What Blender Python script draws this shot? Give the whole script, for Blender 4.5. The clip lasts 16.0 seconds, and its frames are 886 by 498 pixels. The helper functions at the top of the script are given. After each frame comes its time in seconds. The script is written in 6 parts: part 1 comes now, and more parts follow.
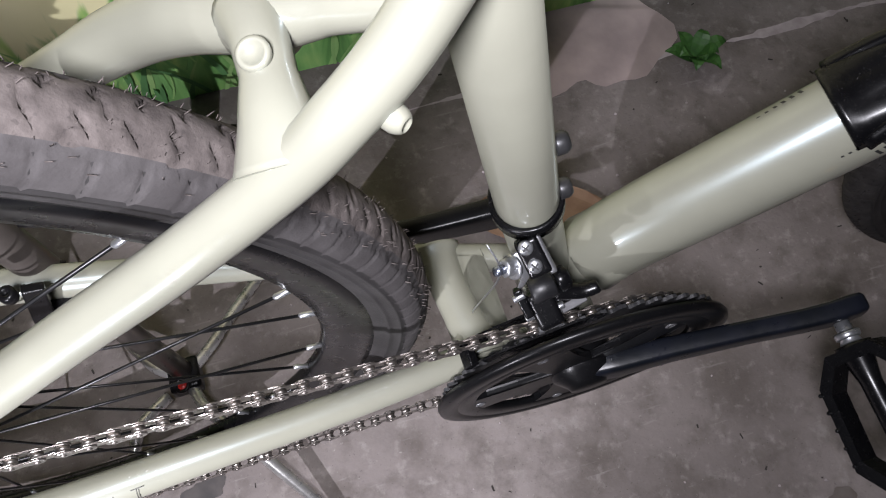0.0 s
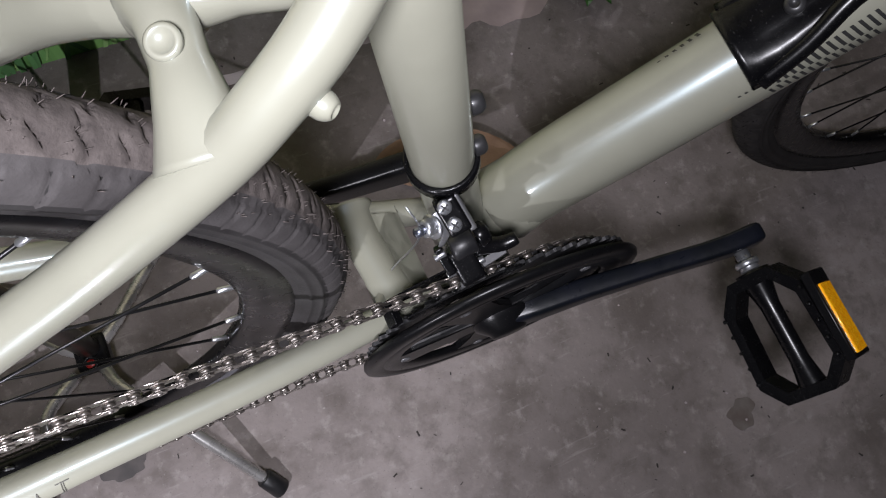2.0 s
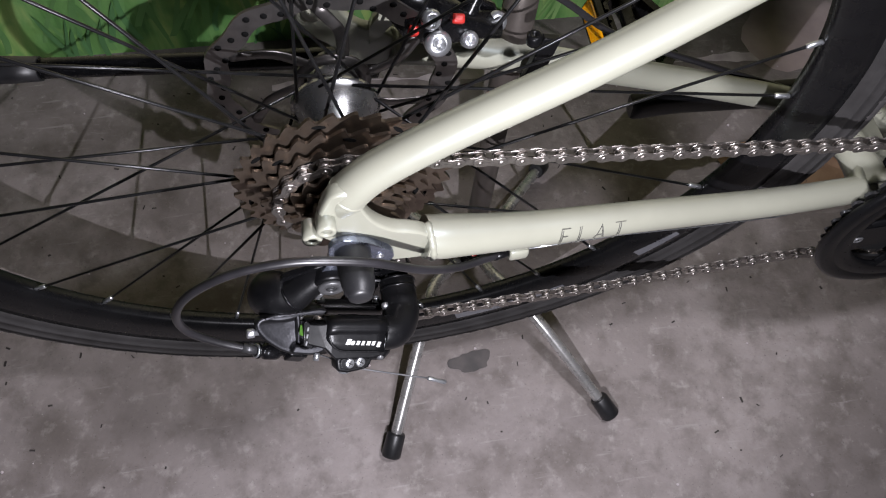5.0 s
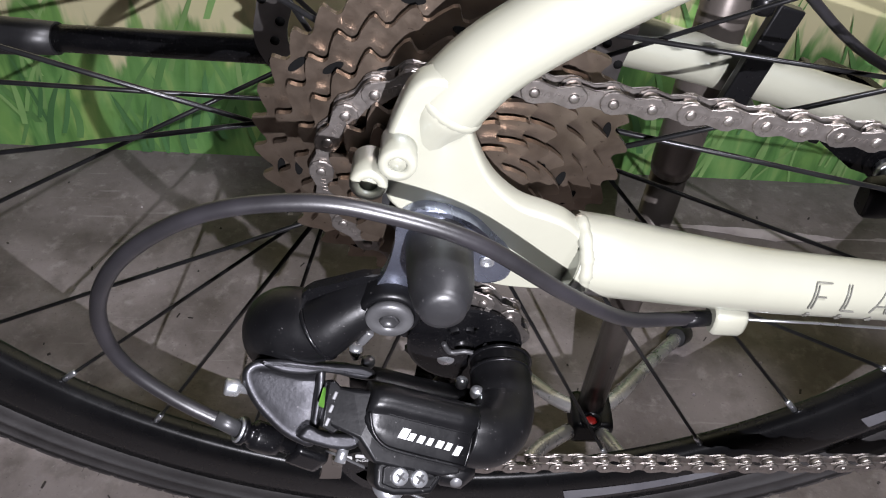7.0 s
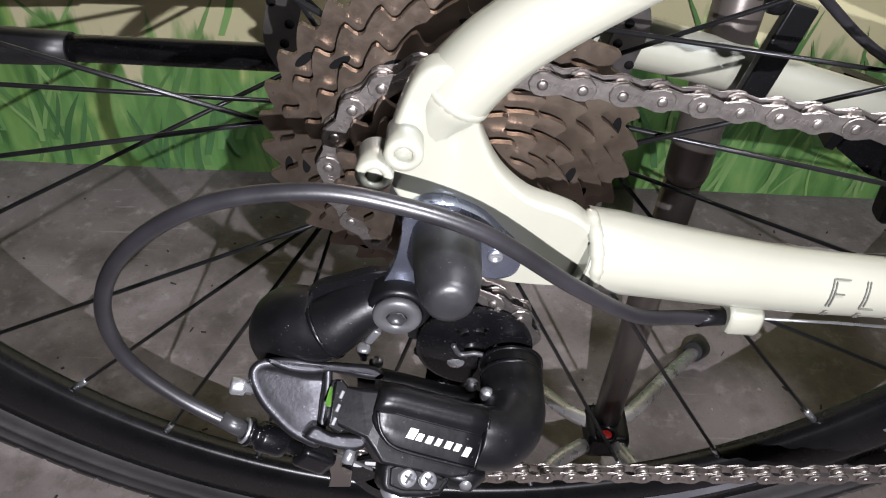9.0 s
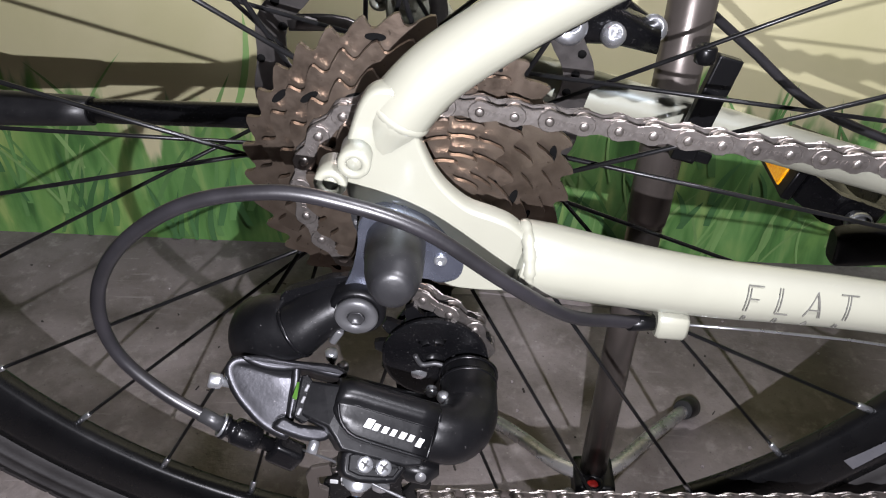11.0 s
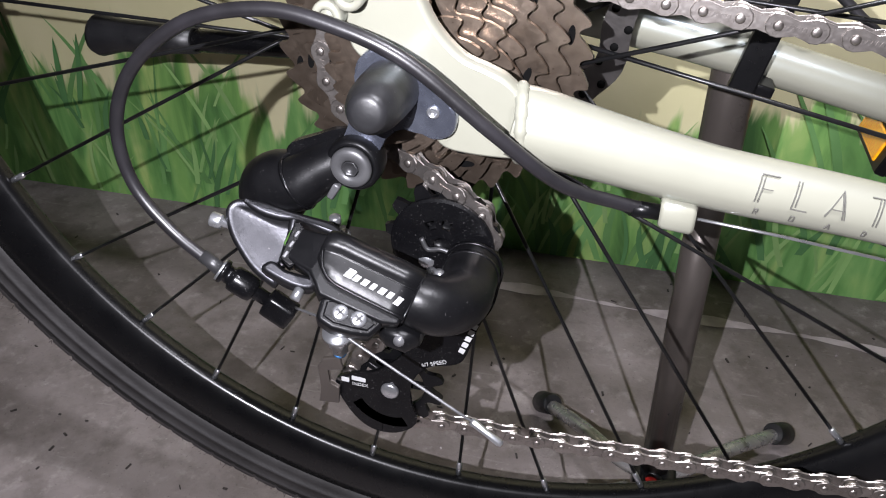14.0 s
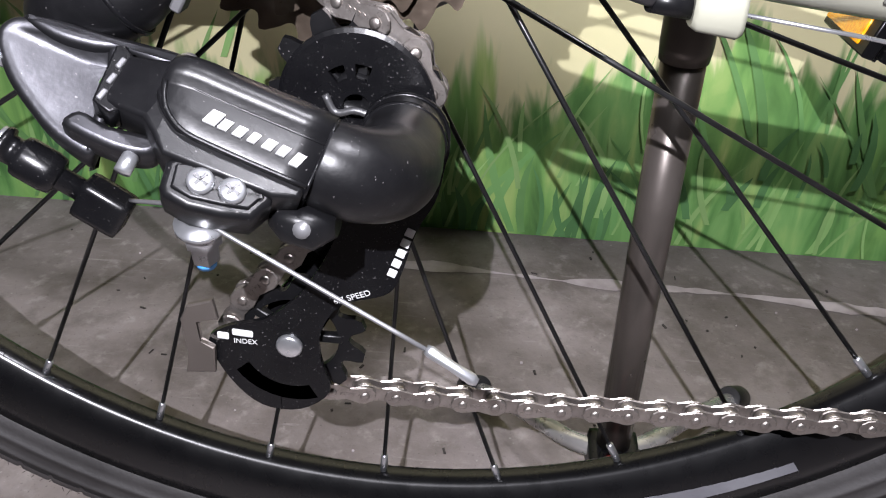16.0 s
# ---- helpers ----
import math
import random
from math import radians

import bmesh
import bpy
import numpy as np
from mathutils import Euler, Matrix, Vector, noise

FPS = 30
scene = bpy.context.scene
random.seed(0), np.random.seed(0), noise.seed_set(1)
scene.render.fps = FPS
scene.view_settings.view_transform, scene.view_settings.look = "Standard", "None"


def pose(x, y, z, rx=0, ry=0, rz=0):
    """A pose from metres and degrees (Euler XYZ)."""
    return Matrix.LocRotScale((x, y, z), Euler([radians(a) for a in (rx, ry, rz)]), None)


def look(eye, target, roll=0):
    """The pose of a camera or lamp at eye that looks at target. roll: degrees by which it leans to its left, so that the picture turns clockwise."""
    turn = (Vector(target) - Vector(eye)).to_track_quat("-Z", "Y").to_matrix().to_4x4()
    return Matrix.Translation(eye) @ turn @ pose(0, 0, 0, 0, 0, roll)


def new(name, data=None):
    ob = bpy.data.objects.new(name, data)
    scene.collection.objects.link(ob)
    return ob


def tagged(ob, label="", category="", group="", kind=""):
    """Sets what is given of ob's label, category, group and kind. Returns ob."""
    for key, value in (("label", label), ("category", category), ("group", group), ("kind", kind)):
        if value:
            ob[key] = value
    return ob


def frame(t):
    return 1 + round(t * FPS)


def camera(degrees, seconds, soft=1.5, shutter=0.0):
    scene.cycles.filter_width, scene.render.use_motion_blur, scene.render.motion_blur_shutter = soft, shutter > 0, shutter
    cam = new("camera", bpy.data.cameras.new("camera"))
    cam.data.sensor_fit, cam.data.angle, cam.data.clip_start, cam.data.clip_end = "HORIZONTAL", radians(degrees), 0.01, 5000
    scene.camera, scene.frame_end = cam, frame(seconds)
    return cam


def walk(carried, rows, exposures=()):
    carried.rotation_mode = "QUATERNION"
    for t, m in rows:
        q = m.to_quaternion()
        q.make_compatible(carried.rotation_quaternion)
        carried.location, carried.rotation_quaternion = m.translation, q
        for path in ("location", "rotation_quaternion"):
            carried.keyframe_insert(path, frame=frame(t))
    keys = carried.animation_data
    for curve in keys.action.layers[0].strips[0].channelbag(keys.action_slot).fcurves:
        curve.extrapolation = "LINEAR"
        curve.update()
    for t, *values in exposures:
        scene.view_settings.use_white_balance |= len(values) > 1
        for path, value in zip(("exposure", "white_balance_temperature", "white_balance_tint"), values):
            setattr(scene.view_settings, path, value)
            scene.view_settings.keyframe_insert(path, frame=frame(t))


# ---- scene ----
cam = camera(57.7, 16.0, soft=1.1)
PATH = [
    (0, (0.332, -0.163, 0.888), (0.604, 0.553, -0.96), 4.0),
    (0.5, (0.332, -0.151, 0.886), (0.687, 0.452, -0.987), 9.6),
    (1, (0.33, -0.139, 0.883), (0.72, 0.41, -1.001), 14.5),
    (1.5, (0.329, -0.138, 0.884), (0.759, 0.378, -1.0), 18.4),
    (2, (0.326, -0.148, 0.89), (0.784, 0.348, -0.993), 20.3),
    (2.5, (0.286, -0.195, 0.911), (0.779, 0.363, -0.945), 17.9),
    (3, (0.189, -0.269, 0.935), (0.715, 0.381, -0.882), 14.9),
    (3.5, (0.103, -0.262, 0.936), (0.618, 0.407, -0.877), 13.3),
    (4, (0.014, -0.246, 0.925), (0.52, 0.417, -0.893), 11.1),
    (4.5, (-0.011, -0.267, 0.909), (0.388, 0.449, -0.916), 8.4),
    (5, (0.007, -0.297, 0.847), (0.271, 0.598, -0.922), 8.0),
    (7.5, (0.009, -0.254, 0.595), (0.075, 1.175, -0.802), 4.5),
    (8, (0.01, -0.255, 0.595), (0.064, 1.178, -0.8), 4.2),
    (10.5, (0.024, -0.292, 0.611), (0.031, 1.2, -0.72), 2.2),
    (11, (0.037, -0.308, 0.603), (0.011, 1.277, -0.617), 1.8),
    (11.5, (0.049, -0.324, 0.594), (-0.064, 1.322, -0.537), 1.0),
    (12, (0.069, -0.34, 0.588), (-0.171, 1.297, -0.536), 0.4),
    (12.5, (0.09, -0.349, 0.572), (-0.294, 1.264, -0.546), -1.1),
    (13, (0.099, -0.346, 0.548), (-0.297, 1.267, -0.566), 0.1),
    (13.5, (0.099, -0.345, 0.544), (-0.303, 1.269, -0.567), 0.4),
    (14, (0.101, -0.341, 0.543), (-0.303, 1.276, -0.562), 0.4),
    (14.5, (0.103, -0.336, 0.537), (-0.288, 1.288, -0.564), 0.6),
    (15, (0.101, -0.312, 0.487), (-0.259, 1.325, -0.604), 0.6),
    (15.5, (0.088, -0.291, 0.459), (-0.136, 1.381, -0.615), 1.6),
    (16, (0.074, -0.276, 0.442), (-0.06, 1.417, -0.614), 2.0),
]
walk(cam, [(t, look(eye, target, roll)) for t, eye, target, roll in PATH],
     exposures=[(0, 0.58), (0.5, 0.2), (1.5, 0.3), (2, 0.2), (2.5, 0.2), (3, 0.46), (3.5, 0.5), (4, 0.55), (5, 0.3), (7.5, 0.8), (8, 0.8), (11, 0.64), (13, 0.66), (14.5, 0.82), (15, 1.05), (15.5, 1.2), (16, 1.25)])


# ---- world and light ----
world = bpy.data.worlds.new("night")
world.use_nodes = True
scene.world = world
world.node_tree.nodes["Background"].inputs[0].default_value = (0.62, 0.66, 0.75, 1)
world.node_tree.nodes["Background"].inputs[1].default_value = 0.003

# two fixed lamps stand in for the torch moving beside the lens: one shines down on the frame, one on the gears
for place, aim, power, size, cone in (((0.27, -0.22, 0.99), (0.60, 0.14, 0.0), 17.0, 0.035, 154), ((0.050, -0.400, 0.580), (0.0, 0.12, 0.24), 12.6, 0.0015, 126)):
    stand_in_data = bpy.data.lights.new("torch", "SPOT")
    stand_in_data.spot_size, stand_in_data.spot_blend = math.radians(cone), 0.6
    stand_in_data.energy, stand_in_data.shadow_soft_size, stand_in_data.color = power, size, (0.968, 0.955, 1.048)
    torch = new("torch", stand_in_data)
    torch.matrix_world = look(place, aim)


# ---- materials ----
def mat(name, col, rough=0.5, metal=0.0, col2=None, scale=40.0, bump=0.0, bscale=200.0, coat=0.0, spread=0.0, spec=0.5, detail=4.0, island=0.0, per_object=0.0):
    """A surface: two tones mixed by noise, fine relief, and brightness that varies by piece."""
    m = bpy.data.materials.new(name)
    m.use_nodes = True
    nt, b = m.node_tree, m.node_tree.nodes["Principled BSDF"]
    b.inputs["Roughness"].default_value, b.inputs["Metallic"].default_value = rough, metal
    b.inputs["Specular IOR Level"].default_value = spec
    b.inputs["Coat Weight"].default_value, b.inputs["Coat Roughness"].default_value = coat, 0.08
    co = nt.nodes.new("ShaderNodeTexCoord")
    n1 = nt.nodes.new("ShaderNodeTexNoise")
    n1.inputs["Scale"].default_value, n1.inputs["Detail"].default_value = scale, detail
    nt.links.new(co.outputs["Object"], n1.inputs["Vector"])
    ramp = nt.nodes.new("ShaderNodeValToRGB")
    c2 = col2 or tuple(c * 0.8 for c in col)
    ramp.color_ramp.elements[0].position, ramp.color_ramp.elements[1].position = 0.35, 0.65
    ramp.color_ramp.elements[0].color, ramp.color_ramp.elements[1].color = (*c2, 1), (*col, 1)
    nt.links.new(n1.outputs["Fac"], ramp.inputs["Fac"])
    out = ramp.outputs["Color"]
    if island or per_object:
        src = nt.nodes.new("ShaderNodeNewGeometry").outputs["Random Per Island"] if island else nt.nodes.new("ShaderNodeObjectInfo").outputs["Random"]
        mr = nt.nodes.new("ShaderNodeMapRange")
        amount = island or per_object
        mr.inputs["To Min"].default_value, mr.inputs["To Max"].default_value = 1 - amount, 1 + amount
        nt.links.new(src, mr.inputs["Value"])
        mx = nt.nodes.new("ShaderNodeVectorMath")
        mx.operation = "SCALE"
        nt.links.new(out, mx.inputs[0])
        nt.links.new(mr.outputs["Result"], mx.inputs["Scale"])
        out = mx.outputs["Vector"]
    nt.links.new(out, b.inputs["Base Color"])
    if spread:
        mr2 = nt.nodes.new("ShaderNodeMapRange")
        mr2.inputs["To Min"].default_value, mr2.inputs["To Max"].default_value = max(0.02, rough - spread), min(1, rough + spread)
        n3 = nt.nodes.new("ShaderNodeTexNoise")
        n3.inputs["Scale"].default_value, n3.inputs["Detail"].default_value = scale * 3, 6
        nt.links.new(co.outputs["Object"], n3.inputs["Vector"])
        nt.links.new(n3.outputs["Fac"], mr2.inputs["Value"])
        nt.links.new(mr2.outputs["Result"], b.inputs["Roughness"])
    if bump:
        n2 = nt.nodes.new("ShaderNodeTexNoise")
        n2.inputs["Scale"].default_value, n2.inputs["Detail"].default_value = bscale, 5
        nt.links.new(co.outputs["Object"], n2.inputs["Vector"])
        bp = nt.nodes.new("ShaderNodeBump")
        bp.inputs["Strength"].default_value, bp.inputs["Distance"].default_value = bump, 0.001
        nt.links.new(n2.outputs["Fac"], bp.inputs["Height"])
        nt.links.new(bp.outputs["Normal"], b.inputs["Normal"])
    return m


def concrete():
    """Worn concrete: broad clouds, finer mottling, pale speckle, dark pits and faint scratches."""
    m = mat("concrete", (0.285, 0.250, 0.243), 0.82, 0.0, (0.160, 0.137, 0.131), 3.2, 0.9, 150, spread=0.1, detail=12)
    nt, b = m.node_tree, m.node_tree.nodes["Principled BSDF"]
    co = nt.nodes.new("ShaderNodeTexCoord")
    base = b.inputs["Base Color"].links[0].from_socket
    for scale, lo, hi, col, amount, stretch in ((9, 0.44, 0.70, (0.100, 0.083, 0.073), 0.72, 1), (30, 0.46, 0.70, (0.115, 0.097, 0.088), 0.62, 1), (52, 0.52, 0.74, (0.40, 0.37, 0.355), 0.50, 1), (330, 0.60, 0.72, (0.06, 0.052, 0.048), 0.7, 1), (210, 0.62, 0.74, (0.46, 0.44, 0.42), 0.45, 1), (14, 0.60, 0.70, (0.36, 0.335, 0.325), 0.35, 9)):
        n = nt.nodes.new("ShaderNodeTexNoise")
        n.inputs["Scale"].default_value, n.inputs["Detail"].default_value, n.inputs["Roughness"].default_value = scale, 8, 0.62
        turn = nt.nodes.new("ShaderNodeMapping")
        turn.inputs["Scale"].default_value, turn.inputs["Rotation"].default_value = (1, stretch, 1), (0, 0, 0.4 * scale)
        nt.links.new(co.outputs["Object"], turn.inputs["Vector"])
        nt.links.new(turn.outputs["Vector"], n.inputs["Vector"])
        mr = nt.nodes.new("ShaderNodeMapRange")
        mr.interpolation_type = "SMOOTHSTEP"
        mr.inputs["From Min"].default_value, mr.inputs["From Max"].default_value, mr.inputs["To Max"].default_value = lo, hi, amount
        nt.links.new(n.outputs["Fac"], mr.inputs["Value"])
        mx = nt.nodes.new("ShaderNodeMix")
        mx.data_type = "RGBA"
        nt.links.new(mr.outputs["Result"], mx.inputs[0])
        nt.links.new(base, mx.inputs[6])
        mx.inputs[7].default_value = (*col, 1)
        base = mx.outputs[2]
    nt.links.new(base, b.inputs["Base Color"])
    return m


def grass_mural():
    """A cream wall with grass painted in soft strokes along its foot: ragged tips, tufts of light and dark green."""
    m = mat("painted_wall", (0.80, 0.74, 0.47), 0.7, 0.0, (0.70, 0.66, 0.38), 6, 0.25, 60, detail=6)
    nt, b = m.node_tree, m.node_tree.nodes["Principled BSDF"]
    cream = b.inputs["Base Color"].links[0].from_socket
    co = nt.nodes.new("ShaderNodeTexCoord")
    place = nt.nodes.new("ShaderNodeSeparateXYZ")
    nt.links.new(co.outputs["Object"], place.inputs[0])

    def noise(scale, stretch, lean, detail, warp):
        turn = nt.nodes.new("ShaderNodeMapping")
        turn.inputs["Scale"].default_value, turn.inputs["Rotation"].default_value = (1, 0, stretch), (0, lean, 0)
        n = nt.nodes.new("ShaderNodeTexNoise")
        n.inputs["Scale"].default_value, n.inputs["Detail"].default_value, n.inputs["Distortion"].default_value = scale, detail, warp
        nt.links.new(co.outputs["Object"], turn.inputs["Vector"])
        nt.links.new(turn.outputs["Vector"], n.inputs["Vector"])
        return n.outputs["Fac"]

    def calc(kind, p, q):
        n = nt.nodes.new("ShaderNodeMath")
        n.operation = kind
        for k, v in enumerate((p, q)):
            if isinstance(v, (int, float)):
                n.inputs[k].default_value = v
            else:
                nt.links.new(v, n.inputs[k])
        return n.outputs[0]

    def ramp(fac, stops):
        n = nt.nodes.new("ShaderNodeValToRGB")
        while len(n.color_ramp.elements) < len(stops):
            n.color_ramp.elements.new(0.5)
        for e, (at, col) in zip(n.color_ramp.elements, stops):
            e.position, e.color = at, (*col, 1)
        nt.links.new(fac, n.inputs["Fac"])
        return n.outputs["Color"]

    def blend(fac, p, q):
        n = nt.nodes.new("ShaderNodeMix")
        n.data_type = "RGBA"
        nt.links.new(fac, n.inputs[0])
        nt.links.new(p, n.inputs[6])
        nt.links.new(q, n.inputs[7])
        return n.outputs[2]

    # leaning strokes, two ways, in greens
    left = ramp(noise(26, 0.22, 0.55, 5, 0.8), ((0.30, (0.050, 0.135, 0.035)), (0.42, (0.115, 0.265, 0.065)), (0.54, (0.205, 0.405, 0.105)), (0.66, (0.400, 0.545, 0.170)), (0.78, (0.62, 0.65, 0.32))))
    right = ramp(noise(34, 0.20, -0.45, 5, 0.7), ((0.30, (0.055, 0.150, 0.042)), (0.44, (0.120, 0.290, 0.075)), (0.56, (0.185, 0.385, 0.115)), (0.70, (0.340, 0.505, 0.160)), (0.82, (0.55, 0.62, 0.28))))
    pick = nt.nodes.new("ShaderNodeMapRange")
    pick.inputs["From Min"].default_value, pick.inputs["From Max"].default_value = 0.46, 0.56
    nt.links.new(noise(9, 0.6, 0.0, 3, 1.0), pick.inputs["Value"])
    greens = blend(pick.outputs["Result"], left, right)
    # ragged top of the grass: rises and falls along the wall, with long tips
    top = calc("ADD", calc("MULTIPLY", noise(5.5, 0.25, 0.0, 2, 0.0), 0.24), calc("MULTIPLY", noise(30, 0.16, 0.4, 4, 0.6), 0.26))
    gap = calc("SUBTRACT", calc("ADD", top, -0.075), place.outputs["Z"])
    mask = nt.nodes.new("ShaderNodeMapRange")
    mask.interpolation_type = "SMOOTHSTEP"
    mask.inputs["From Min"].default_value, mask.inputs["From Max"].default_value = -0.012, 0.022
    nt.links.new(gap, mask.inputs["Value"])
    nt.links.new(blend(mask.outputs["Result"], cream, greens), b.inputs["Base Color"])
    return m


def specks(m, amount, scale=700, edge=0.70, col=(0.22, 0.21, 0.21)):
    """Strews fine pale dust over a dark surface."""
    nt, b = m.node_tree, m.node_tree.nodes["Principled BSDF"]
    co, n = nt.nodes.new("ShaderNodeTexCoord"), nt.nodes.new("ShaderNodeTexNoise")
    n.inputs["Scale"].default_value, n.inputs["Detail"].default_value = scale, 1
    nt.links.new(co.outputs["Object"], n.inputs["Vector"])
    mr = nt.nodes.new("ShaderNodeMapRange")
    mr.inputs["From Min"].default_value, mr.inputs["From Max"].default_value, mr.inputs["To Max"].default_value = edge, edge + 0.05, amount
    nt.links.new(n.outputs["Fac"], mr.inputs["Value"])
    mx = nt.nodes.new("ShaderNodeMix")
    mx.data_type = "RGBA"
    nt.links.new(mr.outputs["Result"], mx.inputs[0])
    nt.links.new(b.inputs["Base Color"].links[0].from_socket, mx.inputs[6])
    mx.inputs[7].default_value = (*col, 1)
    nt.links.new(mx.outputs[2], b.inputs["Base Color"])
    return m


CREAM = mat("pearl_cream_paint", (0.250, 0.246, 0.196), 0.33, 0.0, (0.230, 0.226, 0.180), 25, 0.02, 600, coat=0.55, spread=0.06, spec=0.7)
CREAM.node_tree.nodes["Principled BSDF"].inputs["Specular Tint"].default_value = (0.78, 0.93, 1.0, 1)
CREAM.node_tree.nodes["Principled BSDF"].inputs["Coat Tint"].default_value = (0.97, 0.99, 1.0, 1)
BLACK = mat("black_paint", (0.004, 0.004, 0.0045), 0.26, 0.0, (0.0025, 0.0025, 0.003), 60, 0.02, 500, spread=0.07, spec=0.25)
PLASTIC = mat("black_plastic", (0.004, 0.004, 0.0045), 0.30, 0.0, (0.004, 0.004, 0.0045), 120, 0.03, 900, spread=0.07, spec=0.2)
RESIN = mat("moulded_black_resin", (0.0045, 0.0045, 0.005), 0.36, 0.0, (0.003, 0.003, 0.0035), 90, 0.05, 700, spread=0.08, spec=0.24)
RUBBER = mat("tyre_rubber", (0.032, 0.030, 0.030), 0.6, 0.0, (0.019, 0.0175, 0.0175), 40, 0.2, 500, spec=0.3)
TREAD = mat("dusty_tread", (0.112, 0.096, 0.090), 0.9, 0.0, (0.060, 0.051, 0.048), 110, 0.3, 700, spec=0.2, detail=8)
SHOULDER = mat("grey_tyre_shoulder", (0.062, 0.057, 0.057), 0.75, 0.0, (0.042, 0.038, 0.038), 70, 0.2, 600, spec=0.3, detail=8)
TREAD2 = mat("worn_black_tread", (0.04, 0.037, 0.036), 0.8, 0.0, (0.02, 0.018, 0.018), 90, 0.3, 700, spec=0.3)
STEEL = mat("bright_steel", (0.56, 0.57, 0.59), 0.30, 0.88, (0.40, 0.41, 0.43), 80, 0.03, 700, spread=0.1)
CHAIN = mat("chain_steel", (0.33, 0.303, 0.284), 0.40, 0.95, (0.25, 0.225, 0.208), 220, 0.06, 900, spread=0.10, per_object=0.15)
CHROME = mat("chrome", (0.52, 0.51, 0.50), 0.28, 0.7, (0.38, 0.37, 0.36), 40, 0.02, 300, spread=0.08)
HUB = mat("polished_hub", (0.6, 0.6, 0.6), 0.28, 0.95, (0.42, 0.42, 0.42), 50, 0.03, 400, spread=0.08)
BRONZE = mat("bronze_steel", (0.225, 0.178, 0.140), 0.34, 0.92, (0.160, 0.124, 0.096), 90, 0.06, 700, spread=0.12, per_object=0.22)
HANGER = mat("zinc_plate", (0.34, 0.37, 0.46), 0.26, 0.92, (0.22, 0.24, 0.31), 60, 0.05, 300, spread=0.1)
POST = mat("bronze_anodised_post", (0.120, 0.104, 0.094), 0.32, 0.6, (0.088, 0.076, 0.068), 20, 0.05, 200, spread=0.12)
GUNMETAL = mat("gunmetal", (0.15, 0.15, 0.155), 0.38, 0.5, (0.11, 0.11, 0.115), 60, 0.05, 500, spread=0.1)
BOLTGREY = mat("grey_bolt_steel", (0.10, 0.10, 0.103), 0.42, 0.4, (0.07, 0.07, 0.073), 90, 0.06, 600, spread=0.1)
DARKMETAL = mat("dark_metal", (0.055, 0.055, 0.057), 0.38, 0.5, (0.035, 0.035, 0.037), 90, 0.05, 600, spread=0.1)
AMBER = mat("amber_reflector", (1.0, 0.50, 0.01), 0.25, 0.0, (0.95, 0.34, 0.0), 500, 0.6, 700, coat=0.8)
RED = mat("red_plastic", (0.45, 0.025, 0.018), 0.4, 0.0, (0.32, 0.015, 0.012), 80)
GREEN = mat("green_film", (0.10, 0.25, 0.035), 0.4, 0.0, (0.06, 0.17, 0.02), 150)
WHITE = mat("white_print", (0.48, 0.48, 0.48), 0.5)
GREYP = mat("grey_print", (0.105, 0.103, 0.090), 0.5)
BLUE = mat("blue_plastic", (0.05, 0.25, 0.6), 0.4)
CONCRETE = concrete()
WALLP = grass_mural()
RIMB = mat("rim_black", (0.0045, 0.0045, 0.005), 0.28, 0.0, (0.003, 0.003, 0.0035), 30, 0.03, 300, coat=0.1, spread=0.08, spec=0.35)
RIMPRINT = mat("rim_print_grey", (0.12, 0.12, 0.13), 0.45, 0.0, (0.09, 0.09, 0.1), 40)
SPOKE = mat("black_spoke", (0.02, 0.02, 0.021), 0.3, 0.6, (0.012, 0.012, 0.013), 90)
CABLE = mat("cable_housing", (0.014, 0.013, 0.015), 0.36, 0.0, (0.009, 0.0085, 0.0095), 60, 0.04, 500, spread=0.08)
RUBCAP = mat("soft_rubber", (0.012, 0.012, 0.013), 0.42, 0.0, (0.008, 0.008, 0.009), 80, 0.08, 400, spread=0.1)
SATIN = mat("satin_black_metal", (0.042, 0.042, 0.046), 0.42, 0.9, (0.031, 0.031, 0.034), 120, 0.08, 700, spread=0.08)
BLUEBLACK = mat("blue_black_paint", (0.006, 0.007, 0.011), 0.30, 0.0, (0.004, 0.005, 0.007), 60, 0.03, 400, spread=0.08, spec=0.25)
ROTOR = mat("rotor_steel", (0.17, 0.158, 0.152), 0.36, 0.92, (0.11, 0.103, 0.10), 60, 0.05, 600, spread=0.1)
# near-black that paints the shade inside rotor holes and sprocket windows
HOLE_SHADE = mat("hole_shade", (0.004, 0.004, 0.004), 0.9, spec=0.05)
PRINT = mat("black_print", (0.02, 0.02, 0.02), 0.6)
PALE = mat("scraped_plaster", (0.52, 0.46, 0.475), 0.9, 0.0, (0.36, 0.31, 0.32), 40, 0.3, 200)
PALE2 = mat("pink_plaster", (0.46, 0.37, 0.36), 0.9, 0.0, (0.31, 0.25, 0.245), 14, 0.3, 120)
STAIN = mat("oil_stain", (0.055, 0.05, 0.05), 0.7, 0.0, (0.085, 0.075, 0.073), 60)
STAIN2 = mat("brown_stain", (0.12, 0.095, 0.085), 0.8, 0.0, (0.16, 0.14, 0.13), 60)
GRIT = mat("grit", (0.05, 0.043, 0.04), 0.9, 0.0, (0.03, 0.026, 0.024), 300)
DRYLEAF = mat("dry_leaf", (0.30, 0.19, 0.12), 0.7, 0.0, (0.22, 0.13, 0.08), 60, 0.2, 200)
WEED = mat("weed_leaf", (0.05, 0.14, 0.03), 0.5, 0.0, (0.03, 0.09, 0.02), 120, 0.1, 300)
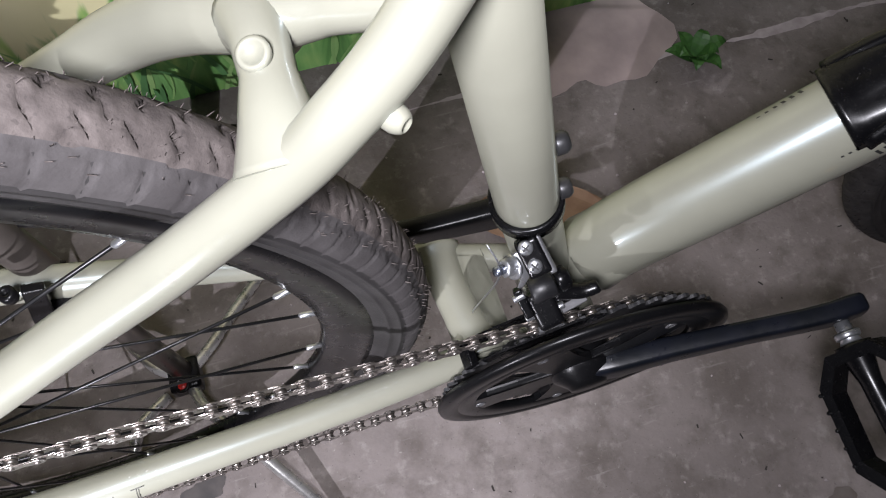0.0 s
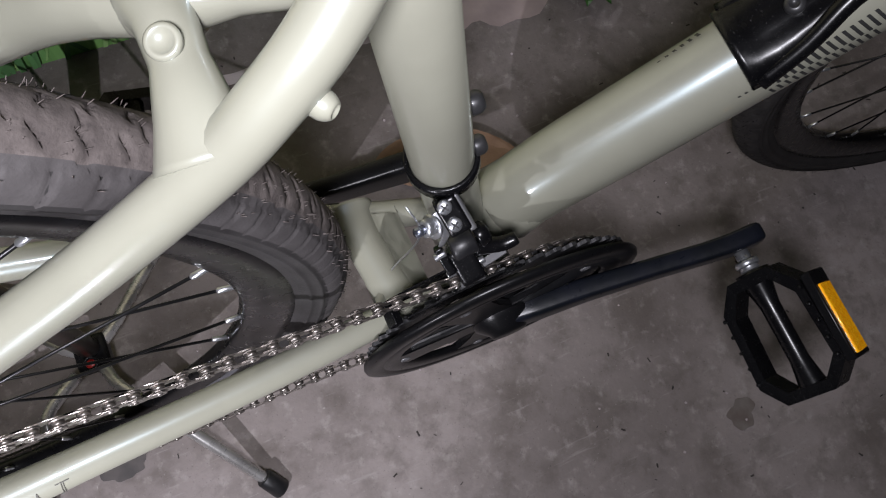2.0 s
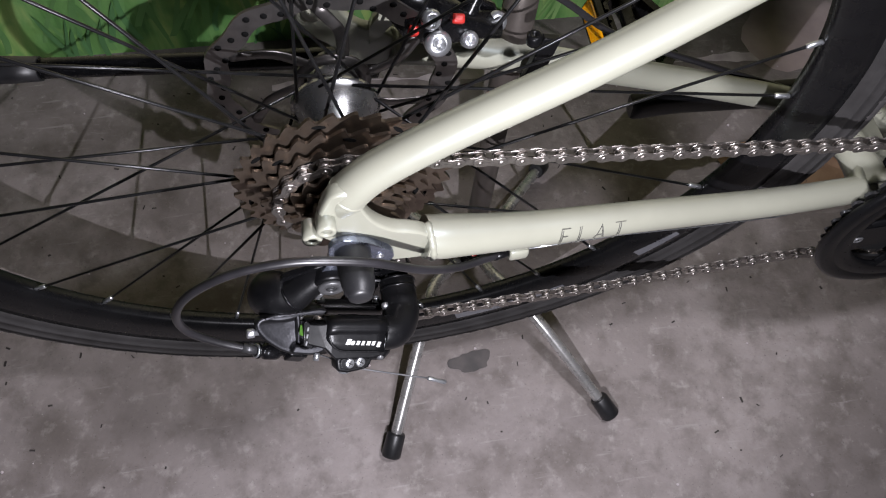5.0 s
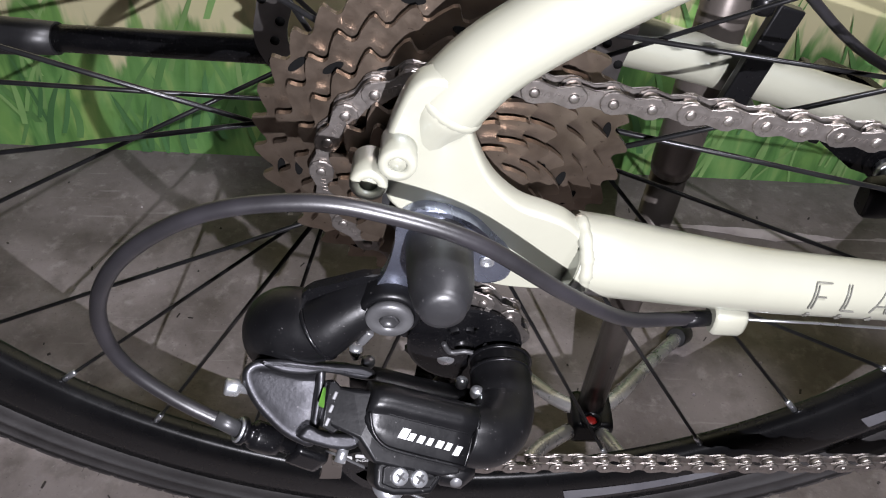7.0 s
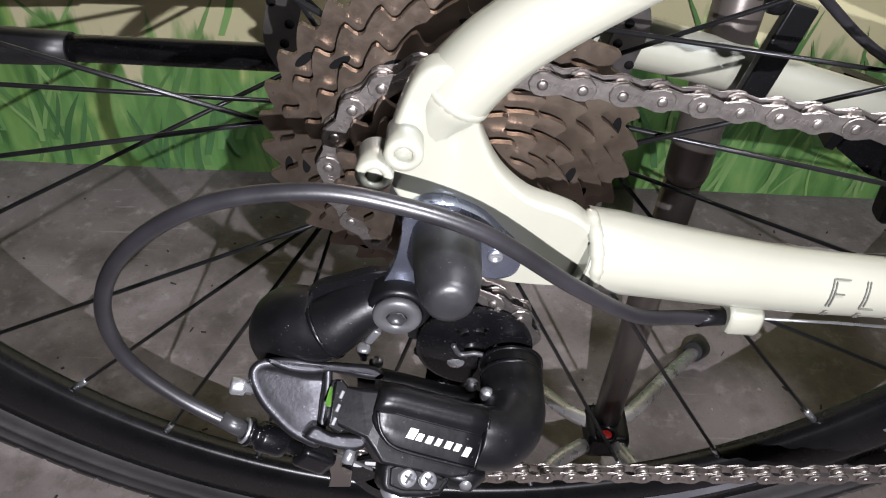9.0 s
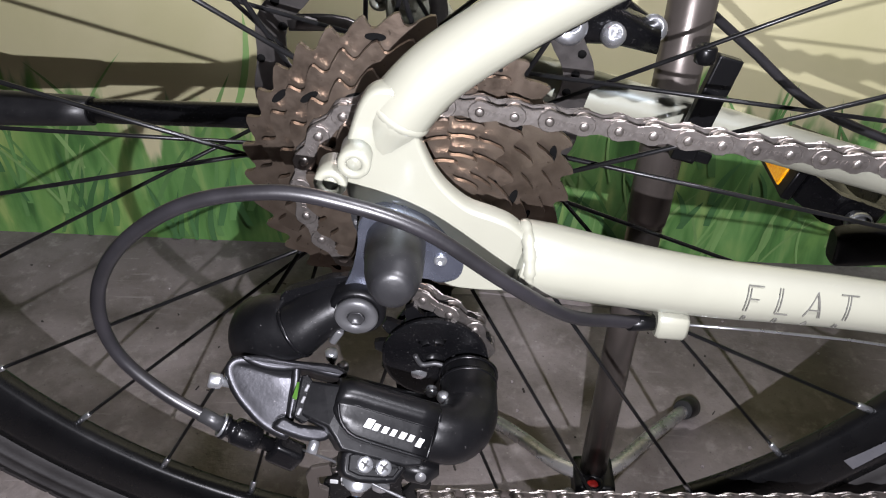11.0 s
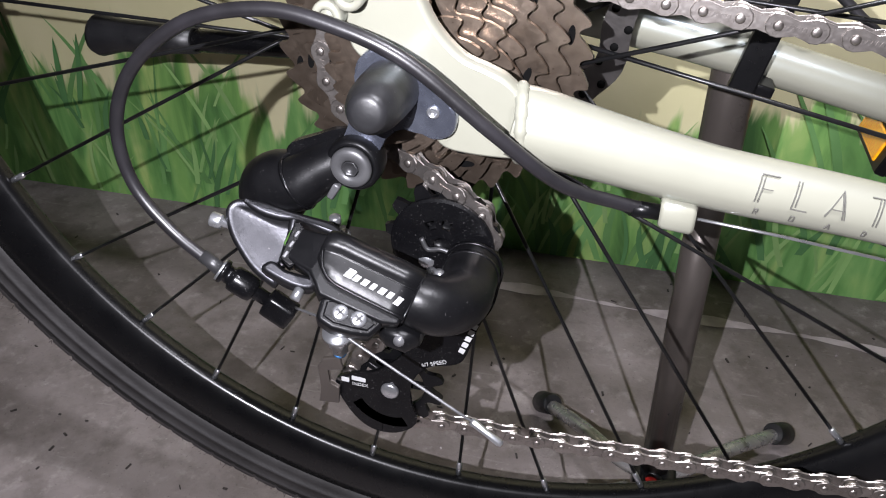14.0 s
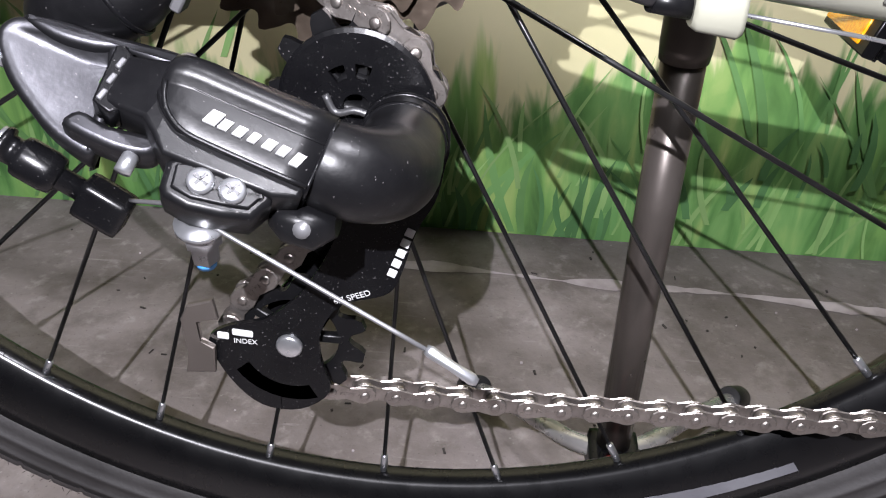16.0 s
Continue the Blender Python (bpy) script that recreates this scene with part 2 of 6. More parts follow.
G_DARK = mat("mural_dark_green", (0.1, 0.25, 0.085), 0.75, 0.0, (0.075, 0.2, 0.065), 18, 0.1, 80, island=0.18, detail=8)
G_MID = mat("mural_green", (0.17, 0.36, 0.115), 0.75, 0.0, (0.125, 0.29, 0.085), 18, 0.1, 80, island=0.18, detail=8)
G_LIGHT = mat("mural_light_green", (0.3, 0.48, 0.175), 0.75, 0.0, (0.22, 0.41, 0.13), 18, 0.1, 80, island=0.16, detail=8)

for m in (PLASTIC, RESIN, SATIN, RUBCAP):
    specks(m, 0.3, 1100, 0.735)
specks(BLACK, 0.25, 1300, 0.71)
specks(BRONZE, 0.6, 600, 0.72, (0.06, 0.042, 0.032))
specks(CHAIN, 0.35, 700, 0.66, (0.10, 0.085, 0.075))
specks(TREAD, 0.35, 420, 0.66, (0.03, 0.026, 0.026))


# ---- mesh helpers ----
V = Vector


def smooth_path(pts, n=8):
    """Catmull-Rom through the points."""
    p = [V(q) for q in pts]
    p = [p[0] * 2 - p[1]] + p + [p[-1] * 2 - p[-2]]
    out = []
    for i in range(1, len(p) - 2):
        a, b, c, d = p[i - 1], p[i], p[i + 1], p[i + 2]
        for k in range(n):
            t = k / n
            out.append(0.5 * (2 * b + (c - a) * t + (2 * a - 5 * b + 4 * c - d) * t * t + (3 * b - a - 3 * c + d) * t ** 3))
    return out + [p[-2]]


def sweep(bm, pts, radii, sides=16, squash=1.0, up=(0, 0, 1), cap=True):
    """A tube along points; radii one value or one per point; squash scales it along the second axis."""
    pts = [V(p) for p in pts]
    if not hasattr(radii, "__len__"):
        radii = [radii] * len(pts)
    if len(radii) != len(pts):
        radii = [float(np.interp(i / (len(pts) - 1), np.linspace(0, 1, len(radii)), radii)) for i in range(len(pts))]
    rings, side = [], None
    for i, p in enumerate(pts):
        d = (pts[min(i + 1, len(pts) - 1)] - pts[max(i - 1, 0)]).normalized()
        if side is None:
            u = V(up) if abs(d.dot(V(up))) < 0.95 else V((0, 1, 0))
            side = d.cross(u).normalized()
        side = (side - d * side.dot(d)).normalized()
        top = side.cross(d)
        rings.append([bm.verts.new(p + (side * math.cos(a) + top * math.sin(a) * squash) * radii[i]) for a in (2 * math.pi * k / sides for k in range(sides))])
    for a, b in zip(rings, rings[1:]):
        for k in range(sides):
            bm.faces.new((a[k], b[k], b[(k + 1) % sides], a[(k + 1) % sides])).smooth = True
    if cap:
        bm.faces.new(rings[0])
        bm.faces.new(rings[-1][::-1])
    return bm


def turned(bm, profile, centre=(0, 0, 0), axis=(0, 1, 0), sides=32, close=False):
    """A turned body: profile of (distance from the axis, place along it)."""
    q = V((0, 0, 1)).rotation_difference(V(axis))
    rings = []
    for r, h in profile:
        if r < 1e-6:
            rings.append([bm.verts.new(V(centre) + q @ V((0, 0, h)))])
        else:
            rings.append([bm.verts.new(V(centre) + q @ V((r * math.cos(a), r * math.sin(a), h))) for a in (2 * math.pi * k / sides for k in range(sides))])
    pairs = list(zip(rings, rings[1:])) + ([(rings[-1], rings[0])] if close else [])
    for a, b in pairs:
        for k in range(sides):
            l = (k + 1) % sides
            quad = [a[0] if len(a) == 1 else a[k], a[0] if len(a) == 1 else a[l], b[0] if len(b) == 1 else b[l], b[0] if len(b) == 1 else b[k]]
            quad = [v for n, v in enumerate(quad) if v not in quad[:n]]
            if len(quad) > 2:
                bm.faces.new(quad).smooth = True
    return bm


def slab(bm, outline, y0, y1, bevel=0.0, segments=1):
    """A plate: outline of (x, z) pushed out from y0 to y1."""
    lo = [bm.verts.new((x, y0, z)) for x, z in outline]
    hi = [bm.verts.new((x, y1, z)) for x, z in outline]
    n = len(outline)
    faces = [bm.faces.new(lo), bm.faces.new(hi[::-1])]
    faces += [bm.faces.new((lo[k], hi[k], hi[(k + 1) % n], lo[(k + 1) % n])) for k in range(n)]
    if bevel:
        edges = list({e for f in faces[:2] for e in f.edges})
        bmesh.ops.bevel(bm, geom=edges, offset=bevel, segments=segments, affect="EDGES", profile=0.6)
    return bm


def curve_outline(pts, n=5):
    """A closed smooth outline through (x, z) points."""
    p, m, out = [V((x, z)) for x, z in pts], len(pts), []
    for i in range(m):
        a, b, c, d = p[i - 1], p[i], p[(i + 1) % m], p[(i + 2) % m]
        for k in range(n):
            t = k / n
            q = 0.5 * (2 * b + (c - a) * t + (2 * a - 5 * b + 4 * c - d) * t * t + (3 * b - a - 3 * c + d) * t ** 3)
            out.append((q.x, q.y))
    return out


def block(bm, size, m, bevel=0.0, segments=2):
    """A box with rounded edges, placed by the pose m."""
    made = bmesh.ops.create_cube(bm, size=1, matrix=m @ Matrix.Diagonal((*size, 1)))
    if bevel:
        edges = list({e for v in made["verts"] for e in v.link_edges})
        for f in bmesh.ops.bevel(bm, geom=edges, offset=bevel, segments=segments, affect="EDGES", profile=0.7)["faces"]:
            f.smooth = True
    return bm


def loft(bm, rings, caps=True):
    """Joins closed rings of points, one after another."""
    rows = [[bm.verts.new(p) for p in ring] for ring in rings]
    n = len(rows[0])
    for p, q in zip(rows, rows[1:]):
        for k in range(n):
            bm.faces.new((p[k], p[(k + 1) % n], q[(k + 1) % n], q[k])).smooth = True
    if caps:
        bm.faces.new(rows[0])
        bm.faces.new(rows[-1][::-1])
    return bm


def inset(outline, d):
    """A closed outline drawn in by d, towards its inside."""
    m, out = len(outline), []
    area = sum(p[0] * q[1] - q[0] * p[1] for p, q in zip(outline, outline[1:] + outline[:1]))
    for k in range(m):
        p, q = V(outline[k - 1]), V(outline[(k + 1) % m])
        t = (q - p).normalized()
        nrm = V((-t.y, t.x)) * (1 if area > 0 else -1)
        out.append((outline[k][0] + nrm.x * d, outline[k][1] + nrm.y * d))
    return out


def part(name, bm, material, parent=None, label="", kind=""):
    """Links a bmesh, made in world coordinates, as one mesh under a thing or a part."""
    bmesh.ops.recalc_face_normals(bm, faces=bm.faces[:])
    me = bpy.data.meshes.new(name)
    bm.to_mesh(me)
    bm.free()
    me.materials.append(material)
    ob = new(name, me)
    if parent:
        ob.parent = parent
        if parent.type == "EMPTY":
            ob.location = -parent.location
    return tagged(ob, label, kind=kind)


def piece(name, me, parent, m):
    """One of many alike pieces that share a mesh, under a part, at the pose m in the world."""
    ob = new(name, me)
    ob.parent = parent
    ob.matrix_basis = (Matrix.Translation(-parent.location) if parent.type == "EMPTY" else Matrix.Identity(4)) @ m
    return ob


def mesh_of(name, bm, material):
    bmesh.ops.recalc_face_normals(bm, faces=bm.faces[:])
    me = bpy.data.meshes.new(name)
    bm.to_mesh(me)
    bm.free()
    me.materials.append(material)
    return me


def thing(name, place, label, category, group=""):
    ob = new(name)
    ob.empty_display_size = 0.05
    ob.location = place
    return tagged(ob, label, category, group)


def B():
    return bmesh.new()


# ---- floor and wall ----
WALL_Y = 0.475
bm = B()
bmesh.ops.create_grid(bm, x_segments=2, y_segments=2, size=1, matrix=pose(0, -15, 0) @ Matrix.Diagonal((30, 15.475, 1, 1)))
floor = part("floor", bm, CONCRETE)
tagged(floor, "worn dark grey concrete floor with stains and scratches", "floor", kind="structure")
bm = B()
block(bm, (12, 0.2, 2.8), pose(0, WALL_Y + 0.1, 1.4))
wall = part("wall_north", bm, WALLP)
tagged(wall, "cream painted wall with a grass mural along its foot", "wall", kind="structure")


def blade(bm, x, z, h, lean, w, y, bend):
    """One brush stroke of painted grass: a curved tapering leaf, flat on the wall."""
    lo = []
    for k in range(6):
        t = k / 5
        cx, cz = x + lean * t + bend * t * t, z + h * t
        half = w * (0.55 + 0.9 * t) * (1 - t) ** 0.7 if t < 1 else 0.0
        lo.append((cx - half, cx + half, cz))
    vs = [(bm.verts.new((a, y, c)), bm.verts.new((b, y, c))) for a, b, c in lo[:-1]]
    tip = bm.verts.new((lo[-1][0], y, lo[-1][2]))
    for p, q in zip(vs, vs[1:]):
        bm.faces.new((p[0], p[1], q[1], q[0]))
    bm.faces.new((vs[-1][0], vs[-1][1], tip))


def mural(name, material, count, seed, z0, z1, h0, h1, w0, w1, y, label):
    rnd, bm = random.Random(seed), B()
    for i in range(count):
        x = rnd.uniform(-1.3, 1.5)
        h = rnd.uniform(h0, h1)
        lift = 0.055 * math.sin(x * 5.3 + seed) + 0.04 * math.sin(x * 13.1 + 2 * seed)
        z = max(0.004, rnd.uniform(z0, z1) + lift * (z1 > 0.03))
        blade(bm, x, z, h, rnd.uniform(-0.5, 0.5) * h, rnd.uniform(w0, w1), y - i * 0.0015 / count, rnd.uniform(-0.4, 0.4) * h)
    part(name, bm, material, wall, label, kind="stuff")


mural("painted_grass", G_MID, 150, 5, 0.0, 0.08, 0.06, 0.15, 0.003, 0.008, WALL_Y - 0.0015, "mid green painted grass")
mural("painted_grass", G_LIGHT, 130, 9, 0.0, 0.11, 0.05, 0.12, 0.002, 0.006, WALL_Y - 0.0035, "light green painted grass")
mural("painted_grass", G_DARK, 120, 11, 0.0, 0.05, 0.03, 0.10, 0.003, 0.007, WALL_Y - 0.0055, "dark green painted grass")

# a pale scraped line on the floor, along the wall
rnd, bm = random.Random(4), B()
prev = None
for k in range(150):
    x = -0.05 + k * 0.01
    w = 0.006 + 0.004 * math.sin(k * 0.31) + rnd.uniform(-0.002, 0.002)
    if 16 < k < 20 or 52 < k < 55:
        w = 0.001
    y = 0.393 - 0.03 * min(1, max(0, (x - 0.1) / 0.8)) + 0.003 * math.sin(k * 0.23)
    row = (bm.verts.new((x, y - max(0.0006, w * 0.8), 0.0012)), bm.verts.new((x, y + max(0.0006, w), 0.0012)))
    if prev:
        bm.faces.new((prev[0], row[0], row[1], prev[1]))
    prev = row
part("scraped_line", bm, PALE, floor, "pale scraped line", kind="stuff")


def blot(name, cx, cy, rx, ry, material, seed, z=0.0015, label=""):
    """A flat stain with an uneven edge."""
    rnd, bm = random.Random(seed), B()
    ph = [rnd.uniform(0, 6.28) for _ in range(4)]
    ring = []
    for k in range(40):
        a = 2 * math.pi * k / 40
        r = 1 + 0.16 * math.sin(2 * a + ph[0]) + 0.12 * math.sin(3 * a + ph[1]) + 0.08 * math.sin(5 * a + ph[2]) + 0.05 * math.sin(9 * a + ph[3])
        ring.append(bm.verts.new((cx + rx * r * math.cos(a), cy + ry * r * math.sin(a), z)))
    bm.faces.new(ring)
    part(name, bm, material, floor, label, kind="stuff")


blot("oil_stain", 0.141, -0.012, 0.021, 0.013, STAIN, 1, label="dark oil stain")
blot("oil_stain", 0.785, -0.222, 0.018, 0.016, STAIN2, 2, label="faint brown stain")
blot("plaster_patch", 0.735, 0.43, 0.10, 0.11, PALE2, 3, label="pale pinkish plaster patch")
# dark slivers and grit strewn over the floor
rnd, bm = random.Random(12), B()
for k in range(420):
    x, y, a, l = rnd.uniform(-0.7, 1.3), rnd.uniform(-0.75, 0.46), rnd.uniform(0, 3.14), rnd.uniform(0.0015, 0.0065)
    block(bm, (l, rnd.uniform(0.0008, 0.002), 0.001), pose(x, y, 0.0006, 0, 0, math.degrees(a)))
part("grit", bm, GRIT, floor, "dark slivers and grit", kind="stuff")
rnd, bm = random.Random(13), B()
for k in range(160):
    x, y = rnd.uniform(-0.7, 1.3), rnd.uniform(-0.75, 0.46)
    bmesh.ops.create_icosphere(bm, subdivisions=1, radius=rnd.uniform(0.0008, 0.002), matrix=pose(x, y, 0.0006, 0, 0, rnd.uniform(0, 90)))
part("grit", bm, PALE, floor, "pale grit", kind="stuff")

# a dry leaf on the floor, and a green weed by the wall
bm = B()
pts = [(-0.065, 0.0), (-0.045, 0.022), (-0.005, 0.034), (0.04, 0.026), (0.07, 0.004), (0.045, -0.018), (0.0, -0.027), (-0.045, -0.018)]
rows = []
for x, y in curve_outline(pts, 4):
    rows.append(bm.verts.new((x, y, 0.004 + 0.05 * (x * x) + 0.12 * abs(y) + 0.002 * math.sin(60 * x))))
mid = [bm.verts.new((x, 0, 0.003)) for x in (-0.05, -0.02, 0.02, 0.05)]
bmesh.ops.contextual_create(bm, geom=[e for e in rows])
leaf = part("dry_leaf", bm, DRYLEAF)
sol = leaf.modifiers.new("thick", "SOLIDIFY")
sol.thickness = 0.0012
leaf.matrix_basis = pose(0.590, 0.185, 0.0015, 0, 0, -18) @ Matrix.Diagonal((1.35, 1.35, 1, 1))
tagged(leaf, "dry tan fallen leaf lying on the concrete", "leaf")

weed = thing("weed", (0.86, 0.345, 0), "small green weed sprouting from the concrete floor", "plant")
rnd = random.Random(6)
for k in range(11):
    a, l, up = k * 2.4, rnd.uniform(0.02, 0.045), rnd.uniform(0.01, 0.04)
    bm = B()
    d, s = V((math.cos(a), math.sin(a), 0)), V((-math.sin(a), math.cos(a), 0))
    prev = None
    for j in range(7):
        t = j / 6
        c = V((0.86, 0.345, 0.004)) + d * l * t + V((0, 0, up * math.sin(t * 2.2)))
        w = 0.010 * math.sin(math.pi * min(1, 0.08 + t * 0.92)) + 0.0004
        row = [bm.verts.new(c - s * w), bm.verts.new(c + V((0, 0, -0.0015))), bm.verts.new(c + s * w)]
        if prev:
            bm.faces.new((prev[0], row[0], row[1], prev[1]))
            bm.faces.new((prev[1], row[1], row[2], prev[2]))
        prev = row
    part("leaf", bm, WEED, weed)

# ---- bicycle ----
AX, AZ = 0.0172, 0.4285
BBX, BBZ = 0.480, 0.338
bike = thing("bicycle", (AX, 0, 0), "cream city bicycle with black parts held upright on a stand", "bicycle")


def tube(name, pts, r, mtl=CREAM, parent=bike, n=8, sides=20, squash=1.0, label="", up=(0, 0, 1)):
    bm = B()
    sweep(bm, smooth_path(pts, n) if n > 1 else pts, r, sides, squash, up)
    return part(name, bm, mtl, parent, label)


def bolt(bm, place, axis=(0, -1, 0), r=0.004, h=0.003, socket=0.5, dome=False):
    """A bolt head with a socket, looking along the axis."""
    prof = [(0.0, -h * 0.3), (r * 0.98, -h * 0.3), (r, 0), (r, h * 0.7), (r * 0.88, h)]
    if dome:
        prof += [(r * 0.7, h * 1.25), (r * 0.55, h * 1.35)]
    top = prof[-1][1]
    prof += [(r * socket, top), (r * socket * 0.9, top - h * 0.6), (0, top - h * 0.65)]
    turned(bm, prof, place, axis, 18)


def cross_screw(bm, place, axis, r, h):
    turned(bm, [(0, -0.001), (r, -0.001), (r, h * 0.6), (r * 0.8, h), (0, h * 1.1)], place, axis, 18)


def lettering(name, text, size, m, material, parent, label="", spacing=1.0, extrude=0.00008):
    """Printed words, as a thin mesh."""
    cu = bpy.data.curves.new(name, "FONT")
    cu.body, cu.size, cu.extrude, cu.space_character = text, size, extrude, spacing
    cu.align_x = "LEFT"
    tmp = bpy.data.objects.new(name, cu)
    scene.collection.objects.link(tmp)
    me = bpy.data.meshes.new_from_object(tmp.evaluated_get(bpy.context.evaluated_depsgraph_get()))
    bpy.data.objects.remove(tmp)
    me.materials.clear()
    me.materials.append(material)
    ob = new(name, me)
    ob.parent = parent
    ob.matrix_basis = (Matrix.Translation(-parent.location) if parent.type == "EMPTY" else Matrix.Identity(4)) @ m
    return tagged(ob, label)


# frame
tube("seat_tube", [(BBX - 0.002, 0, BBZ), (0.4425, 0, 0.49), (0.3735, 0, 0.825)], 0.0176, n=1, sides=32)
tube("down_tube", [(BBX + 0.003, 0, BBZ + 0.028), (0.525, 0, 0.413), (0.615, 0, 0.481), (0.88, 0, 0.685)], [0.0245, 0.0262, 0.0275, 0.028], n=6, sides=36, squash=1.12)
bm = B()
turned(bm, [(0.018, -0.036), (0.0225, -0.035), (0.0235, -0.033), (0.0235, 0.033), (0.0225, 0.035), (0.018, 0.036)], (BBX, 0, BBZ), close=True, sides=40)
part("bottom_bracket_shell", bm, CREAM, bike)
STAY_R = [(0.0115, -0.0705, 0.452), (0.0130, -0.0695, 0.467), (0.020, -0.0690, 0.480), (0.036, -0.068, 0.496), (0.073, -0.066, 0.520), (0.146, -0.062, 0.561), (0.24, -0.056, 0.6245), (0.2845, -0.0532, 0.6535), (0.325, -0.049, 0.682), (0.3455, -0.0446, 0.6993), (0.3655, -0.0362, 0.7140), (0.3950, -0.0145, 0.7335)]
STAY_L = [(0.0095, 0.080, 0.455), (0.0125, 0.080, 0.468), (0.036, 0.080, 0.496), (0.073, 0.079, 0.520), (0.146, 0.071, 0.558), (0.24, 0.052, 0.618), (0.28, 0.043, 0.645), (0.306, 0.029, 0.665), (0.331, 0.010, 0.680), (0.351, 0.0, 0.6895), (0.371, -0.010, 0.699), (0.388, -0.014, 0.710)]
tube("seat_stay", STAY_R, [0.0050, 0.0116, 0.0108, 0.0100, 0.0095, 0.0093, 0.0097, 0.0102])
tube("seat_stay", STAY_L, [0.0066, 0.0112, 0.0112, 0.0108, 0.0104, 0.0106, 0.0122, 0.0130, 0.0120, 0.0088, 0.0084, 0.0084])
tube("chain_stay", [(0.0605, -0.0712, 0.4200), (0.072, -0.0710, 0.4175), (0.13, -0.066, 0.404), (0.2, -0.060, 0.393), (0.33, -0.047, 0.367), (0.462, -0.028, 0.340)], [0.0136, 0.0140, 0.0118, 0.0108, 0.0104, 0.0104])
tube("chain_stay", [(0.0605, 0.082, 0.4200), (0.072, 0.0815, 0.4175), (0.13, 0.077, 0.407), (0.2, 0.070, 0.393), (0.33, 0.053, 0.367), (0.462, 0.028, 0.340)], [0.0136, 0.0140, 0.0118, 0.0108, 0.0104, 0.0104])
# cross tube behind the bottom bracket
bm = B()
sweep(bm, smooth_path([(0.404, 0.046, 0.3535), (0.404, 0.036, 0.3535), (0.406, 0.018, 0.354), (0.409, -0.006, 0.3535), (0.412, -0.026, 0.352), (0.413, -0.038, 0.351)], 4), [0.0190, 0.0160, 0.0138, 0.0136, 0.0155, 0.0190], 22, 0.8)
GUSSET = curve_outline([(0.382, 0.046), (0.3920, 0.034), (0.3960, 0.018), (0.398, 0.0), (0.400, -0.016), (0.3935, -0.030), (0.384, -0.042), (0.412, -0.041), (0.442, -0.034), (0.4320, -0.0255), (0.4240, -0.0150), (0.4205, 0.0), (0.4200, 0.008), (0.4230, 0.0165), (0.4310, 0.0270), (0.440, 0.034), (0.412, 0.043)], 3)
loft(bm, [[V((x, y, 0.3525 + z - 0.19 * (x - 0.408))) for x, y in inset(GUSSET, d)] for d, z in ((0.0055, -0.0088), (0.0022, -0.0072), (0.0006, -0.0040), (0.0, 0.0), (0.0006, 0.0040), (0.0022, 0.0072), (0.0055, 0.0088))])
part("chain_stay_bridge", bm, CREAM, bike)
bm = B()
sweep(bm, smooth_path([(0.327, -0.046, 0.680), (0.3275, -0.034, 0.685), (0.3285, -0.018, 0.687), (0.3285, -0.004, 0.687), (0.328, 0.010, 0.682)], 5), [0.0165, 0.0120, 0.0088, 0.0092, 0.0120], 24)
bridge = part("seat_stay_bridge", bm, CREAM, bike)
bm = B()
turned(bm, [(0, -0.001), (0.0052, -0.001), (0.0054, 0.0010), (0.0046, 0.0018), (0.0036, 0.0019), (0.0032, 0.0006), (0, 0.0004)], (0.3262, -0.0165, 0.6968), (-0.25, -0.25, 0.9), 24)
part("mudguard_boss", bm, CREAM, bridge, "painted threaded boss")
bm = B()
bolt(bm, (0.3570, -0.0475, 0.6995), (0.55, -0.75, 0.05), 0.0044, 0.005, 0.5, True)
part("rack_boss", bm, CREAM, bridge, "painted threaded boss")
for c, s in (((0.396, -0.014, 0.733), 0.0135), ((0.335, 0.009, 0.683), 0.0150)):
    bm = B()
    bmesh.ops.create_uvsphere(bm, u_segments=16, v_segments=10, radius=s, matrix=pose(c[0] - 0.004, c[1], c[2] - 0.003))
    for f in bm.faces:
        f.smooth = True
    part("weld", bm, CREAM, bike)
for a, b2, r in (((BBX - 0.006, 0, BBZ + 0.022), (BBX - 0.012, 0, BBZ + 0.052), 0.0215), ((0.50, 0, 0.388), (0.515, 0, 0.404), 0.0272)):
    bm = B()
    sweep(bm, [a, b2], [r * 1.02, r * 0.94], 28)
    part("weld", bm, CREAM, bike)
